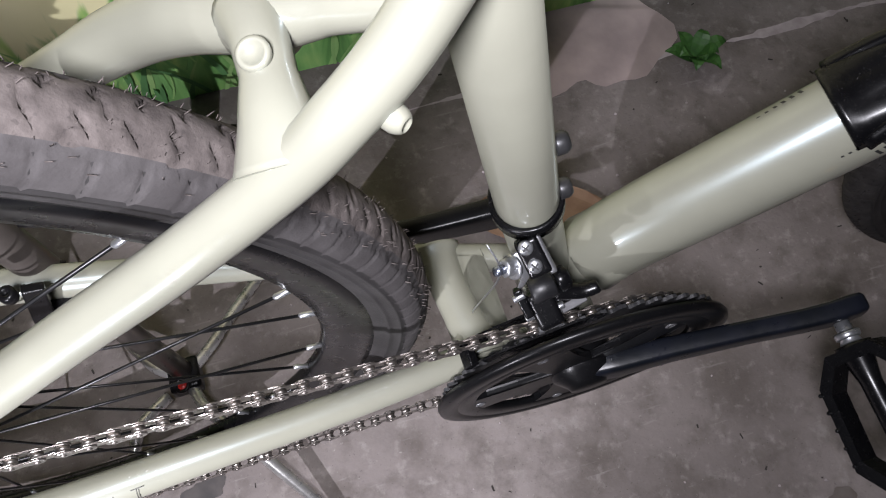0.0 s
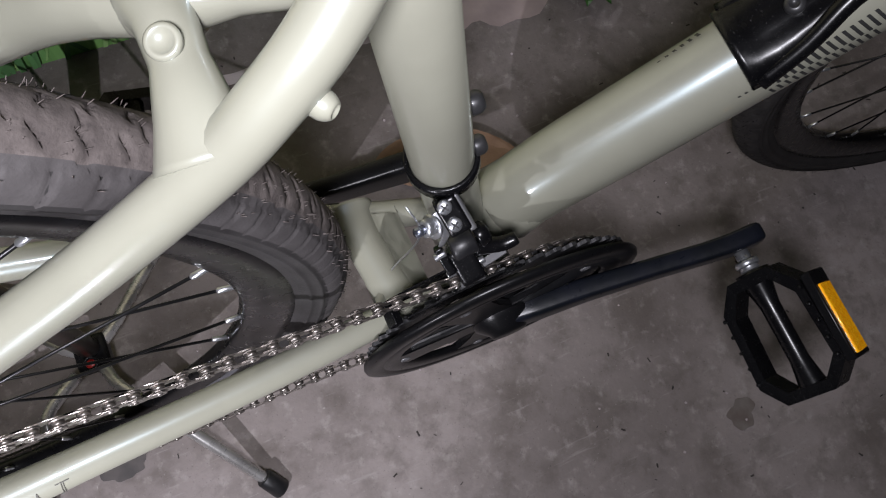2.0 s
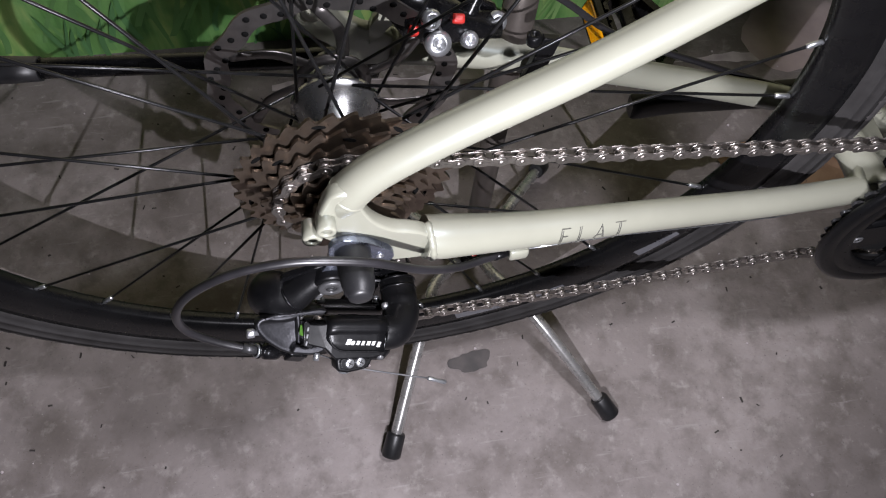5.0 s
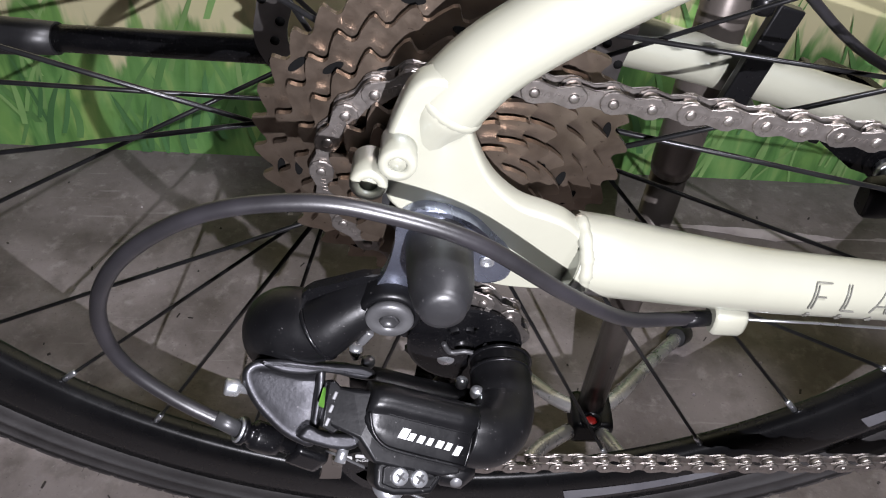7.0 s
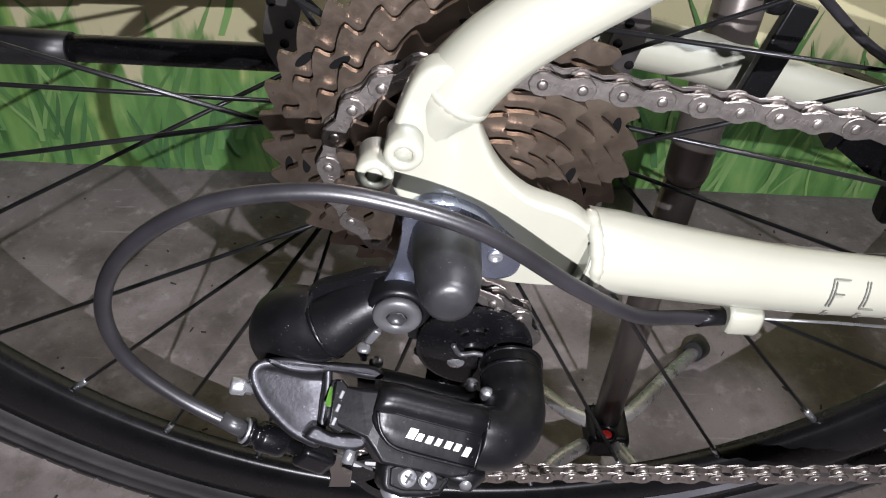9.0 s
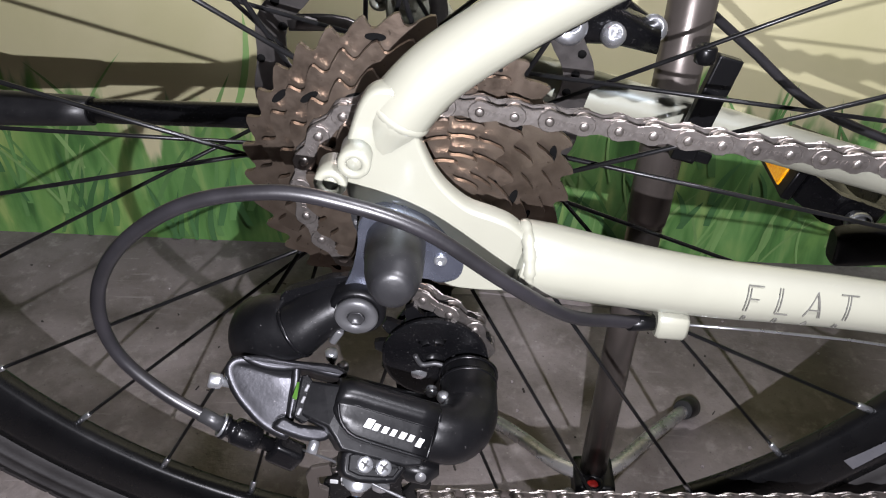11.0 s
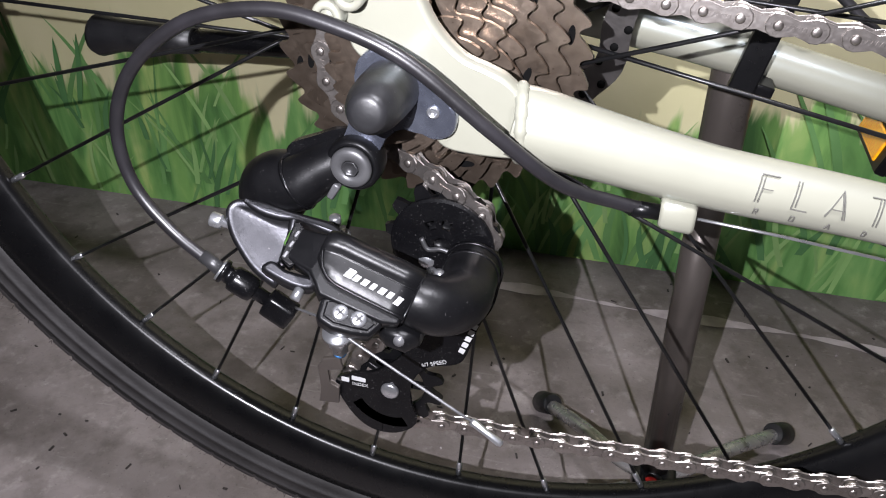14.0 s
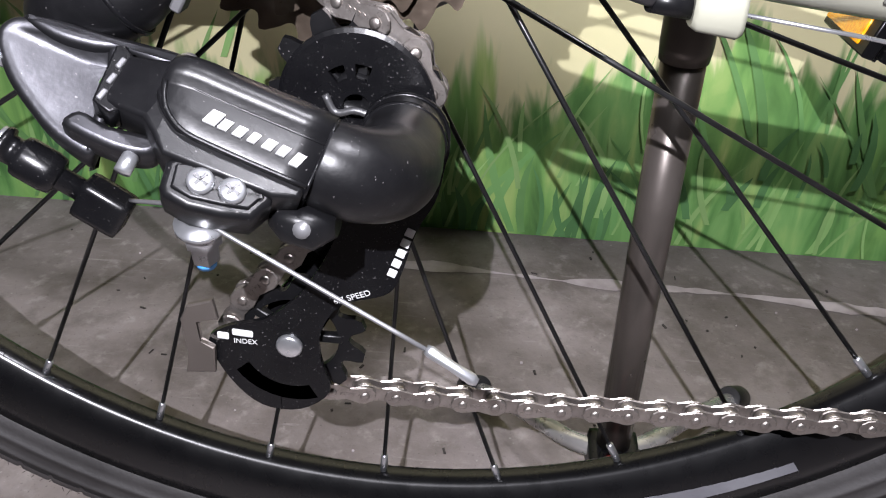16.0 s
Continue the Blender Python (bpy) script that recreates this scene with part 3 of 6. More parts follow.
# dropouts
PLATE = curve_outline([(0.0060, 0.4840), (0.0015, 0.4730), (-0.0012, 0.4610), (-0.0005, 0.4470), (0.0040, 0.4400), (0.0160, 0.4320), (0.0290, 0.4160), (0.0345, 0.4085), (0.0450, 0.4065), (0.0600, 0.4066), (0.0655, 0.4090), (0.0660, 0.4200), (0.0640, 0.4300), (0.0580, 0.4365), (0.0510, 0.4400), (0.0410, 0.4440), (0.0315, 0.4535), (0.0255, 0.4660), (0.0240, 0.4740), (0.0255, 0.4800), (0.0200, 0.4860), (0.0120, 0.4880)], 4)
for y in (-0.073, 0.080):
    bm = B()
    loft(bm, [[(x, y + dy, z) for x, z in inset(PLATE, d)] for d, dy in ((0.0014, 0.0046), (0.0005, 0.0040), (0.0, 0.0028), (0.0, -0.0030), (0.0005, -0.0042), (0.0014, -0.0049))])
    drop = part("dropout", bm, CREAM, bike)
    out = -1 if y < 0 else 1
    for x, z in ((-0.0047, 0.4568), (0.0035, 0.4646)):
        bm = B()
        turned(bm, [(0.0026, 0.0010), (0.0054, 0.0010), (0.0056, 0.0120), (0.0050, 0.0132), (0.0032, 0.0133), (0.0026, 0.0126)], (x, y, z), (0, out, 0), 24, close=True)
        eye = part("eyelet", bm, CREAM, drop, "painted eyelet")
        bm = B()
        turned(bm, [(0.0, 0.005), (0.0028, 0.005), (0.0025, 0.0118), (0, 0.0114)], (x, y, z), (0, out, 0), 16)
        part("eyelet_screw", bm, CREAM, eye)
    bm = B()
    bead = [(0.0625 + 0.002 * math.cos(a), (-0.071 if y < 0 else 0.0815) - 0.0129 * math.cos(a), 0.4195 + 0.0133 * math.sin(a)) for a in np.linspace(-1.7, 1.7, 40)]
    sweep(bm, bead, [0.0024 + 0.0002 * math.sin(t * 1.25) + 0.00015 * math.sin(t * 2.7 + 1) for t in range(len(bead))], 12)
    part("weld_bead", bm, CREAM, drop)
    bm = B()
    turned(bm, [(0.0105, -0.0020), (0.0115, -0.0012), (0.0118, 0.0), (0.0115, 0.0012), (0.0105, 0.0020)], (0.0172, -0.0692 if y < 0 else 0.080, 0.4760), (0.53, 0, 0.85), 32, close=True)
    part("weld_bead", bm, CREAM, drop)

# wheels
WHEEL_LEAN = -1.9
RIM_R, RIM_O, TYRE_R = 0.2985, 0.331, 0.3655


def wheel(name, cx, cz, tread_mat):
    hub = B()
    turned(hub, [(0.006, -0.062), (0.012, -0.060), (0.0135, -0.030), (0.0225, -0.0285), (0.0235, -0.026), (0.0225, -0.0235), (0.0160, -0.020), (0.0128, -0.012), (0.0135, 0.002), (0.0185, 0.014), (0.0255, 0.0215), (0.0285, 0.024), (0.0285, 0.0275), (0.021, 0.029), (0.0195, 0.036), (0.011, 0.062), (0.006, 0.064)], (cx, 0, cz), (0, 1, 0), 40, close=True)
    w = part(name, hub, HUB, bike, "wheel with polished hub, black spokes and deep black rim")
    prof = [(RIM_R, -0.0035), (RIM_R + 0.0018, -0.0062), (0.310, -0.0105), (0.3205, -0.0128), (RIM_O, -0.0132), (RIM_O, 0.0132), (0.3205, 0.0128), (0.310, 0.0105), (RIM_R + 0.0018, 0.0062), (RIM_R, 0.0035)]
    part("rim", turned(B(), prof, (cx, 0, cz), sides=160, close=True), RIMB, w, "deep black painted rim")
    bm = B()
    prof = [(RIM_O - 0.004, -0.0125), (RIM_O + 0.002, -0.0150), (RIM_O + 0.0050, -0.0166), (RIM_O + 0.0054, -0.0174), (RIM_O + 0.0068, -0.0180), (RIM_O + 0.0074, -0.0174), (RIM_O + 0.010, -0.0185), (RIM_O + 0.0118, -0.0190), (RIM_O + 0.0122, -0.0196), (RIM_O + 0.0134, -0.0198), (RIM_O + 0.0138, -0.0191), (RIM_O + 0.0165, -0.0193), (RIM_O + 0.021, -0.0178), (RIM_O + 0.026, -0.0140), (RIM_O + 0.029, -0.008), (TYRE_R - 0.005, 0.0)]
    prof = prof + [(r, -y) for r, y in prof[::-1][1:]]
    tyre = part("tyre", turned(bm, prof, (cx, 0, cz), sides=176, close=True), RUBBER, w, "black rubber tyre with dusty worn tread")
    # tread: a moulded crown with slanting grooves on its shoulders and short slits along the middle
    bm, rnd = B(), random.Random(7)
    n, across = 1344, 27
    wave = [rnd.uniform(0, 6.28) for _ in range(4)]
    rows = []
    for k in range(n):
        a = 2 * math.pi * k / n
        row = []
        for j in range(across):
            v = -1 + 2 * j / (across - 1)
            y = 0.0198 * math.sin(v * 1.35) / math.sin(1.35)
            ro = float(np.interp(abs(y), (0, 0.004, 0.008, 0.0125, 0.016, 0.0187, 0.0198), (TYRE_R, TYRE_R - 0.0004, TYRE_R - 0.0019, TYRE_R - 0.0050, TYRE_R - 0.0090, TYRE_R - 0.0136, TYRE_R - 0.0185)))
            off = abs(j - across // 2)
            cut = 0.0
            if 0.0035 < abs(y) < 0.0090 and (k + off + (3 if y > 0 else 0)) % 9 == 0:
                cut = 0.0026
            if abs(y) < 0.0026 and (k + 4) % 14 == 0:
                cut = 0.0018
            if 0.0112 < abs(y) and abs(abs(y) - 0.0122 - 0.0020 * abs(math.cos(math.pi * k / 20))) < 0.0007:
                cut = 0.0016
            if abs(y) > 0.0125 and k % 10 == 5:
                cut = 0.0020
            if 0.0092 < abs(y) < 0.0112:
                cut = 0.0004 * (1 + math.sin(k * 0.9))
            soft = 0.00025 * math.sin(a * 37 + wave[0]) * math.sin(y * 300 + wave[1])
            rr = ro - cut + soft
            row.append(bm.verts.new((cx + rr * math.cos(a), y, cz + rr * math.sin(a))))
        rows.append(row)
    for k in range(n):
        p, q = rows[k], rows[(k + 1) % n]
        for j in range(across - 1):
            f = bm.faces.new((p[j], p[j + 1], q[j + 1], q[j]))
            f.smooth, f.material_index = True, int(abs(p[j].co.y + p[j + 1].co.y) > 0.0225)
    crown = part("tread", bm, tread_mat, tyre, "dusty worn tread", kind="stuff")
    crown.data.materials.append(SHOULDER if tread_mat is TREAD else tread_mat)
    bm = B()
    for k in range(1700):
        a, s = rnd.uniform(0, 6.2832), rnd.choice((-1, 1))
        y = rnd.uniform(0.002, 0.0185)
        ro = float(np.interp(y, (0, 0.008, 0.0145, 0.0184, 0.02), (TYRE_R, TYRE_R - 0.002, TYRE_R - 0.006, TYRE_R - 0.011, TYRE_R - 0.018)))
        l = rnd.uniform(0.0010, 0.0032)
        base = Matrix.Translation((cx, 0, cz)) @ Matrix.Rotation(-a, 4, "Y")
        p0, p1 = base @ V((0, s * y, ro - 0.001)), base @ V((rnd.uniform(-0.002, 0.002), s * (y + l * y * 45 * 0.6), ro + l * (1 - y * 30)))
        sweep(bm, [p0, p1], [0.00028, 0.00015], 4)
    part("rubber_hair", bm, tread_mat, tyre, "fine moulding hairs", kind="stuff")
    # spokes and nipples
    bm = B()
    turned(bm, [(0.0, 0), (0.00185, 0), (0.00185, 0.0115), (0.0012, 0.0125), (0, 0.0125)], (0, 0, 0), (0, 0, 1), 8)
    nip = mesh_of("nipple", bm, STEEL)
    for k in range(32):
        ang = math.radians(-88.5 + 11.25 * k)
        right = k % 2 == 1
        s = 1 if k % 4 in (0, 3) else -1
        fr, fy = (0.0205, -0.026) if right else (0.026, 0.0255)
        ha = ang + s * math.radians(64)
        a = V((cx + RIM_R * math.cos(ang), -0.0015 if right else 0.0015, cz + RIM_R * math.sin(ang)))
        b2 = V((cx + fr * math.cos(ha), fy + (0.0028 if (k // 2) % 2 else -0.0028), cz + fr * math.sin(ha)))
        bm = B()
        sweep(bm, [a, b2], 0.00105, 8)
        part("spoke", bm, SPOKE, w)
        q = V((0, 0, 1)).rotation_difference(b2 - a)
        piece("nipple", nip, w, Matrix.LocRotScale(a - (b2 - a).normalized() * 0.002, q, None))
    return w


rear = wheel("rear_wheel", AX, AZ, TREAD)
# it sits a little askew in the dropouts
rear.matrix_basis = rear.matrix_basis @ Matrix.Translation((AX, 0, AZ)) @ Matrix.Rotation(math.radians(WHEEL_LEAN), 4, V((-0.7, 0, 0.7))) @ Matrix.Translation((-AX, 0, -AZ))
FRONT_X = 1.142
front = wheel("front_wheel", FRONT_X, TYRE_R, TREAD2)
# the bars are turned a little
front.matrix_basis = front.matrix_basis @ Matrix.Translation((FRONT_X, 0, 0)) @ Matrix.Rotation(radians(-8), 4, "Z") @ Matrix.Translation((-FRONT_X, 0, 0))
# grey print on the rim's side
for a0, a1 in ((-72, -52), (-38, -30), (140, 158)):
    n, bm = 14, B()
    for k in range(n):
        t0, t1 = math.radians(a0 + (a1 - a0) * k / n), math.radians(a0 + (a1 - a0) * (k + 1) / n)
        c = 0.004 * k / n
        quad = [bm.verts.new((AX + r * math.cos(t), y, AZ + r * math.sin(t))) for r, t, y in ((0.3115 + c, t0, -0.0113 - c * 0.1), (0.3115 + c, t1, -0.0113 - c * 0.1), (0.3195, t1, -0.0130), (0.3195, t0, -0.0130))]
        bm.faces.new(quad)
    part("rim_print", bm, RIMPRINT, rear, "grey printed flash")

# axle nut cap, hanger
bm = B()
turned(bm, [(0, 0.001), (0.0100, 0.001), (0.0106, 0.006), (0.0103, 0.018), (0.0097, 0.027), (0.0084, 0.0330), (0.0072, 0.035), (0.0068, 0.0366), (0.0045, 0.0375), (0, 0.0378)], (0.0165, -0.0765, 0.4315), (0.04, -1, 0.10), 28)
part("axle_cap", bm, RUBCAP, bike, "black rubber cap over the axle nut")
bm = B()
slab(bm, curve_outline([(0.0040, 0.440), (0.012, 0.446), (0.026, 0.441), (0.034, 0.433), (0.0405, 0.425), (0.0395, 0.4165), (0.032, 0.4135), (0.024, 0.417), (0.013, 0.412), (0.0105, 0.400), (0.006, 0.392), (-0.003, 0.3905), (-0.0068, 0.398), (-0.0045, 0.406), (0.0005, 0.418), (0.0030, 0.430)], 4), -0.0825, -0.0780, 0.001, 2)
hanger = part("derailleur_hanger", bm, HANGER, bike, "blued zinc hanger plate")
for x, z in ((0.0325, 0.4245),):
    bm = B()
    turned(bm, [(0, 0), (0.0024, 0), (0.0024, 0.0008), (0.0016, 0.0011), (0.0014, 0.0003), (0, 0.0002)], (x, -0.0825, z), (0, -1, 0), 14)
    part("rivet", bm, STEEL, hanger)

# freewheel
TEETH = (32, 28, 24, 20, 18, 16, 14)


def sprocket(bm, teeth, cx, cz, y, thick, inner, phase=0.0, tooth=0.0021, hooked=False):
    """A toothed ring; hooked teeth rise steeply to a tip and fall off slowly."""
    pr = 0.0127 / (2 * math.sin(math.pi / teeth))
    prof = [(-0.50, -0.0036), (-0.39, -0.0031), (-0.31, -0.0016), (-0.25, tooth * 0.4), (-0.18, tooth), (0.08, tooth * 0.9), (0.19, tooth * 0.3), (0.29, -0.0018), (0.39, -0.0031)]
    if hooked:
        prof = [(-0.50, -0.0031), (-0.42, -0.0027), (-0.36, -0.0011), (-0.325, 0.0011), (-0.28, 0.0019), (-0.15, 0.0016), (-0.03, 0.0006), (0.10, -0.0004), (0.22, -0.0014), (0.34, -0.0026), (0.43, -0.0031)]
    rings = [[], [], [], []]
    for k in range(teeth):
        for u, dr in prof:
            a = phase + 2 * math.pi * (k + u) / teeth
            thin = 0.5
            c, s = math.cos(a), math.sin(a)
            rings[0].append(bm.verts.new((cx + (pr + dr) * c, y - thick * thin, cz + (pr + dr) * s)))
            rings[1].append(bm.verts.new((cx + (pr + dr) * c, y + thick * thin, cz + (pr + dr) * s)))
            rings[2].append(bm.verts.new((cx + inner * c, y + thick * 0.5, cz + inner * s)))
            rings[3].append(bm.verts.new((cx + inner * c, y - thick * 0.5, cz + inner * s)))
    n = len(rings[0])
    for i in range(4):
        a, b2 = rings[i], rings[(i + 1) % 4]
        for k in range(n):
            bm.faces.new((a[k], a[(k + 1) % n], b2[(k + 1) % n], b2[k]))
    return bm


bm = B()
turned(bm, [(0.012, -0.062), (0.019, -0.062), (0.0215, -0.058), (0.0235, -0.050), (0.026, -0.042), (0.028, -0.034), (0.028, -0.0285), (0.012, -0.0285)], (AX, 0, AZ), (0, 1, 0), 40, close=True)
freewheel = part("freewheel", bm, DARKMETAL, bike, "seven-speed freewheel of bronze-coloured sprockets")
bm = B()
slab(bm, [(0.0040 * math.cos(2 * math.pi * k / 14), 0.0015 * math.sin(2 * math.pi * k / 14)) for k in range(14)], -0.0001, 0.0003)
PAINTED_WINDOW = mesh_of("window", bm, HOLE_SHADE)
for i, t in enumerate(TEETH):
    bm = B()
    y = -0.031 - 0.0049 * i
    nxt = TEETH[i + 1] if i < 6 else 11
    inner = 0.0127 / (2 * math.sin(math.pi / nxt)) - (0.0085 if i < 3 else 0.0095)
    sprocket(bm, t, AX, AZ, y, 0.0021, max(0.016, inner), 0.1 + 0.37 * i, hooked=True)
    ring = part("sprocket", bm, BRONZE, freewheel)
    # flat dark ovals laid on the larger sprockets, painting the shade in their windows
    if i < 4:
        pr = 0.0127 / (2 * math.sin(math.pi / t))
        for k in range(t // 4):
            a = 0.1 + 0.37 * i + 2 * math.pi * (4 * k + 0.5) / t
            piece("window", PAINTED_WINDOW, ring, Matrix.Translation((AX + (pr - 0.0062) * math.cos(a), y - 0.00125, AZ + (pr - 0.0062) * math.sin(a))) @ Matrix.Rotation(-a + math.pi / 2 + 0.25, 4, "Y"))
for k in range(8):
    a = k * math.pi / 4 + 0.2
    bm = B()
    block(bm, (0.0022, 0.002, 0.0022), Matrix.Translation((AX + 0.0175 * math.cos(a), -0.062, AZ + 0.0175 * math.sin(a))) @ Matrix.Rotation(-a, 4, "Y"), 0.0004, 1)
    part("lock_ring_notch", bm, GUNMETAL, freewheel)

# ---- chain ----
P2 = (0.0060, 0.2660)
P1 = (0.0300, 0.3565)
CH_Y0, CH_Y1, RING_Y = -0.0458, -0.0575, -0.0478
SPR_R, RING_R, PUL_R = 0.0127 / (2 * math.sin(math.pi / 20)), 0.0127 / (2 * math.sin(math.pi / 40)), 0.0225


def tangent(c1, r1, s1, c2, r2, s2):
    """Contact angles of the belt line from wheel 1 to wheel 2; s = 1 runs clockwise, -1 the other way."""
    d = V((c2[0] - c1[0], c2[1] - c1[1]))
    base, off = math.atan2(d.y, d.x), math.asin(max(-1, min(1, (s1 * r1 - s2 * r2) / d.length)))
    n = base + math.pi / 2 - off
    return (n if s1 > 0 else n + math.pi), (n if s2 > 0 else n + math.pi)


WHEELS = [((AX, AZ), SPR_R, 1, CH_Y0), ((BBX, BBZ), RING_R, 1, RING_Y), (P2, PUL_R, 1, CH_Y1), (P1, PUL_R, -1, CH_Y1)]
path = []
for i in range(4):
    if i == 2:  # the lower run sags
        path += smooth_path([(0.445, -0.0450, 0.2600), (0.385, -0.0415, 0.2560), (0.31, -0.0395, 0.2430), (0.22, -0.0388, 0.2315), (0.10, -0.0405, 0.2275), (0.035, -0.0470, 0.2335)], 6)
    c0, r0, s0, _ = WHEELS[i - 1]
    c1, r1, s1, y1 = WHEELS[i]
    c2, r2, s2, _ = WHEELS[(i + 1) % 4]
    a_in = tangent(c0, r0, s0, c1, r1, s1)[1]
    a_out = tangent(c1, r1, s1, c2, r2, s2)[0]
    sweep_a = (a_in - a_out) % (2 * math.pi) if s1 > 0 else (a_out - a_in) % (2 * math.pi)
    steps = max(4, int(sweep_a / 0.08))
    for k in range(steps + 1):
        a = a_in - s1 * sweep_a * k / steps
        path.append(V((c1[0] + r1 * math.cos(a), y1, c1[1] + r1 * math.sin(a))))
path.append(path[0].copy())
cum = [0.0]
for a, b2 in zip(path, path[1:]):
    cum.append(cum[-1] + (b2 - a).length)
LINKS = 2 * round(cum[-1] / 0.0127 / 2)
STEP = cum[-1] / LINKS


def along(s):
    s %= cum[-1]
    i = min(len(cum) - 2, max(0, int(np.searchsorted(cum, s)) - 1))
    t = (s - cum[i]) / max(1e-9, cum[i + 1] - cum[i])
    return path[i].lerp(path[i + 1], t)


def link_plate(bm, half, y0, y1, waist):
    pts = []
    for sx in (1, -1):
        for k in range(7):
            a = -math.radians(100) + math.radians(200) * k / 6
            pts.append((sx * (half + 0.0044 * math.cos(a)), sx * 0.0044 * math.sin(a)))
        pts.append((0, sx * waist))
    slab(bm, pts, y0, y1, 0.0003, 1)


bm = B()
for s in (-1, 1):
    link_plate(bm, 0.00635, s * 0.0014, s * 0.0024, 0.0025)
for sx in (-1, 1):
    turned(bm, [(0.0, -0.0013), (0.0036, -0.0013), (0.0036, 0.0013), (0, 0.0013)], (sx * 0.00635, 0, 0), (0, 1, 0), 12)
INNER = mesh_of("inner_link", bm, CHAIN)
bm = B()
for s in (-1, 1):
    link_plate(bm, 0.00635, s * 0.0026, s * 0.0035, 0.0023)
for sx in (-1, 1):
    turned(bm, [(0.0, -0.0043), (0.0011, -0.0043), (0.0018, -0.0039), (0.0018, 0.0039), (0.0011, 0.0043), (0, 0.0043)], (sx * 0.00635, 0, 0), (0, 1, 0), 12)
for k in range(4):
    block(bm, (0.0009, 0.0002, 0.0016), pose(-0.0024 + 0.0016 * k, -0.00358, 0, 0, 20, 0))
OUTER = mesh_of("outer_link", bm, CHAIN)
c0 = along(0)
bm = B()
turned(bm, [(0.0, -0.0042), (0.0017, -0.0042), (0.0017, 0.0042), (0, 0.0042)], c0, (0, 1, 0), 10)
chain = part("chain", bm, CHAIN, bike, "bright steel roller chain")
for k in range(LINKS):
    a, b2 = along(k * STEP), along((k + 1) * STEP)
    d = b2 - a
    rot = Matrix.Rotation(-math.atan2(d.z, d.x), 4, "Y")
    yaw = Matrix.Rotation(math.asin(max(-0.3, min(0.3, d.y / d.length))), 4, "Z")
    piece("outer_link" if k % 2 else "inner_link", OUTER if k % 2 else INNER, chain, Matrix.Translation((a + b2) / 2) @ rot @ yaw)

# ---- crankset ----
CB = (BBX, 0, BBZ)
bm = B()
turned(bm, [(0.0770, -0.0605), (0.0778, -0.0640), (0.0800, -0.0652), (0.0900, -0.0662), (0.0912, -0.0656), (0.0924, -0.0656), (0.0936, -0.0664), (0.1010, -0.0664), (0.1045, -0.0652), (0.1055, -0.0625), (0.1045, -0.0600), (0.0800, -0.0590)], CB, (0, 1, 0), 120, close=True)
crankset = part("crankset", bm, PLASTIC, bike, "black triple crankset with a plastic guard ring")
bm = B()
sprocket(bm, 48, BBX, BBZ, -0.0535, 0.0024, 0.080, 0.03)
part("chainring", bm, DARKMETAL, crankset, "large black chainring")
bm = B()
sprocket(bm, 40, BBX, BBZ, RING_Y, 0.0024, 0.056, 0.0)
part("chainring", bm, DARKMETAL, crankset, "middle black chainring")
bm = B()
sprocket(bm, 26, BBX, BBZ, -0.0385, 0.0024, 0.036, 0.02)
part("chainring", bm, DARKMETAL, crankset, "small black chainring")
CRA = math.radians(13.3)
for k in range(5):
    a = CRA + math.pi + k * 2 * math.pi / 5 + math.pi / 5 * 0
    bm = B()
    d, nrm = V((math.cos(a), 0, math.sin(a))), V((-math.sin(a), 0, math.cos(a)))
    c = V((BBX, -0.061, BBZ))
    prof = [(0.018, 0.016), (0.045, 0.0130), (0.068, 0.0150), (0.082, 0.022)]
    pts = [c + d * r + nrm * w for r, w in prof] + [c + d * r - nrm * w for r, w in prof[::-1]]
    slab(bm, [(p.x, p.z) for p in pts], -0.0645, -0.0585, 0.0018, 2)
    part("spider_arm", bm, PLASTIC, crankset)
    bm = B()
    p = c + d * 0.076
    turned(bm, [(0, -0.002), (0.0042, -0.002), (0.0042, 0.0036), (0.0034, 0.0044), (0.002, 0.0044), (0.0018, 0.003), (0, 0.003)], p, (0, -1, 0), 14)
    part("ring_bolt", bm, GUNMETAL, crankset)
bm = B()
turned(bm, [(0, -0.078), (0.013, -0.0775), (0.0145, -0.0745), (0.0225, -0.068), (0.0245, -0.060), (0.0245, -0.040), (0.012, -0.036), (0, -0.036)], CB, (0, 1, 0), 36)
part("crank_boss", bm, PLASTIC, crankset)


def crank_arm(sign, ang, mtl, reach=1.0):
    d = V((math.cos(ang), 0, math.sin(ang)))
    o = V((BBX, 0, BBZ))
    up = V((-d.z, 0, d.x))
    rings = []
    for r, y, h, dep in ((-0.012, 0.0640, 0.0100, 0.0050), (0.0, 0.0660, 0.0160, 0.0085), (0.025, 0.0685, 0.0150, 0.0085), (0.06, 0.0715, 0.0130, 0.0078), (0.11, 0.0775, 0.0112, 0.0072), (0.15, 0.0830, 0.0114, 0.0072), (0.168, 0.0848, 0.0126, 0.0074), (0.182, 0.0848, 0.0126, 0.0074), (0.1885, 0.0848, 0.0118, 0.0070), (0.1905, 0.0848, 0.0100, 0.0058)):
        c, ring = o + d * r * reach + V((0, sign * y, 0)), []
        for k in range(28):
            a = 2 * math.pi * k / 28
            ca, sa = math.cos(a), math.sin(a)
            ring.append(c + up * h * math.copysign(abs(ca) ** 0.42, ca) + V((0, sign * dep * math.copysign(abs(sa) ** 0.42, sa), 0)))
        rings.append(ring)
    bm = loft(B(), rings)
    return part("crank_arm", bm, mtl, crankset, "black crank arm")


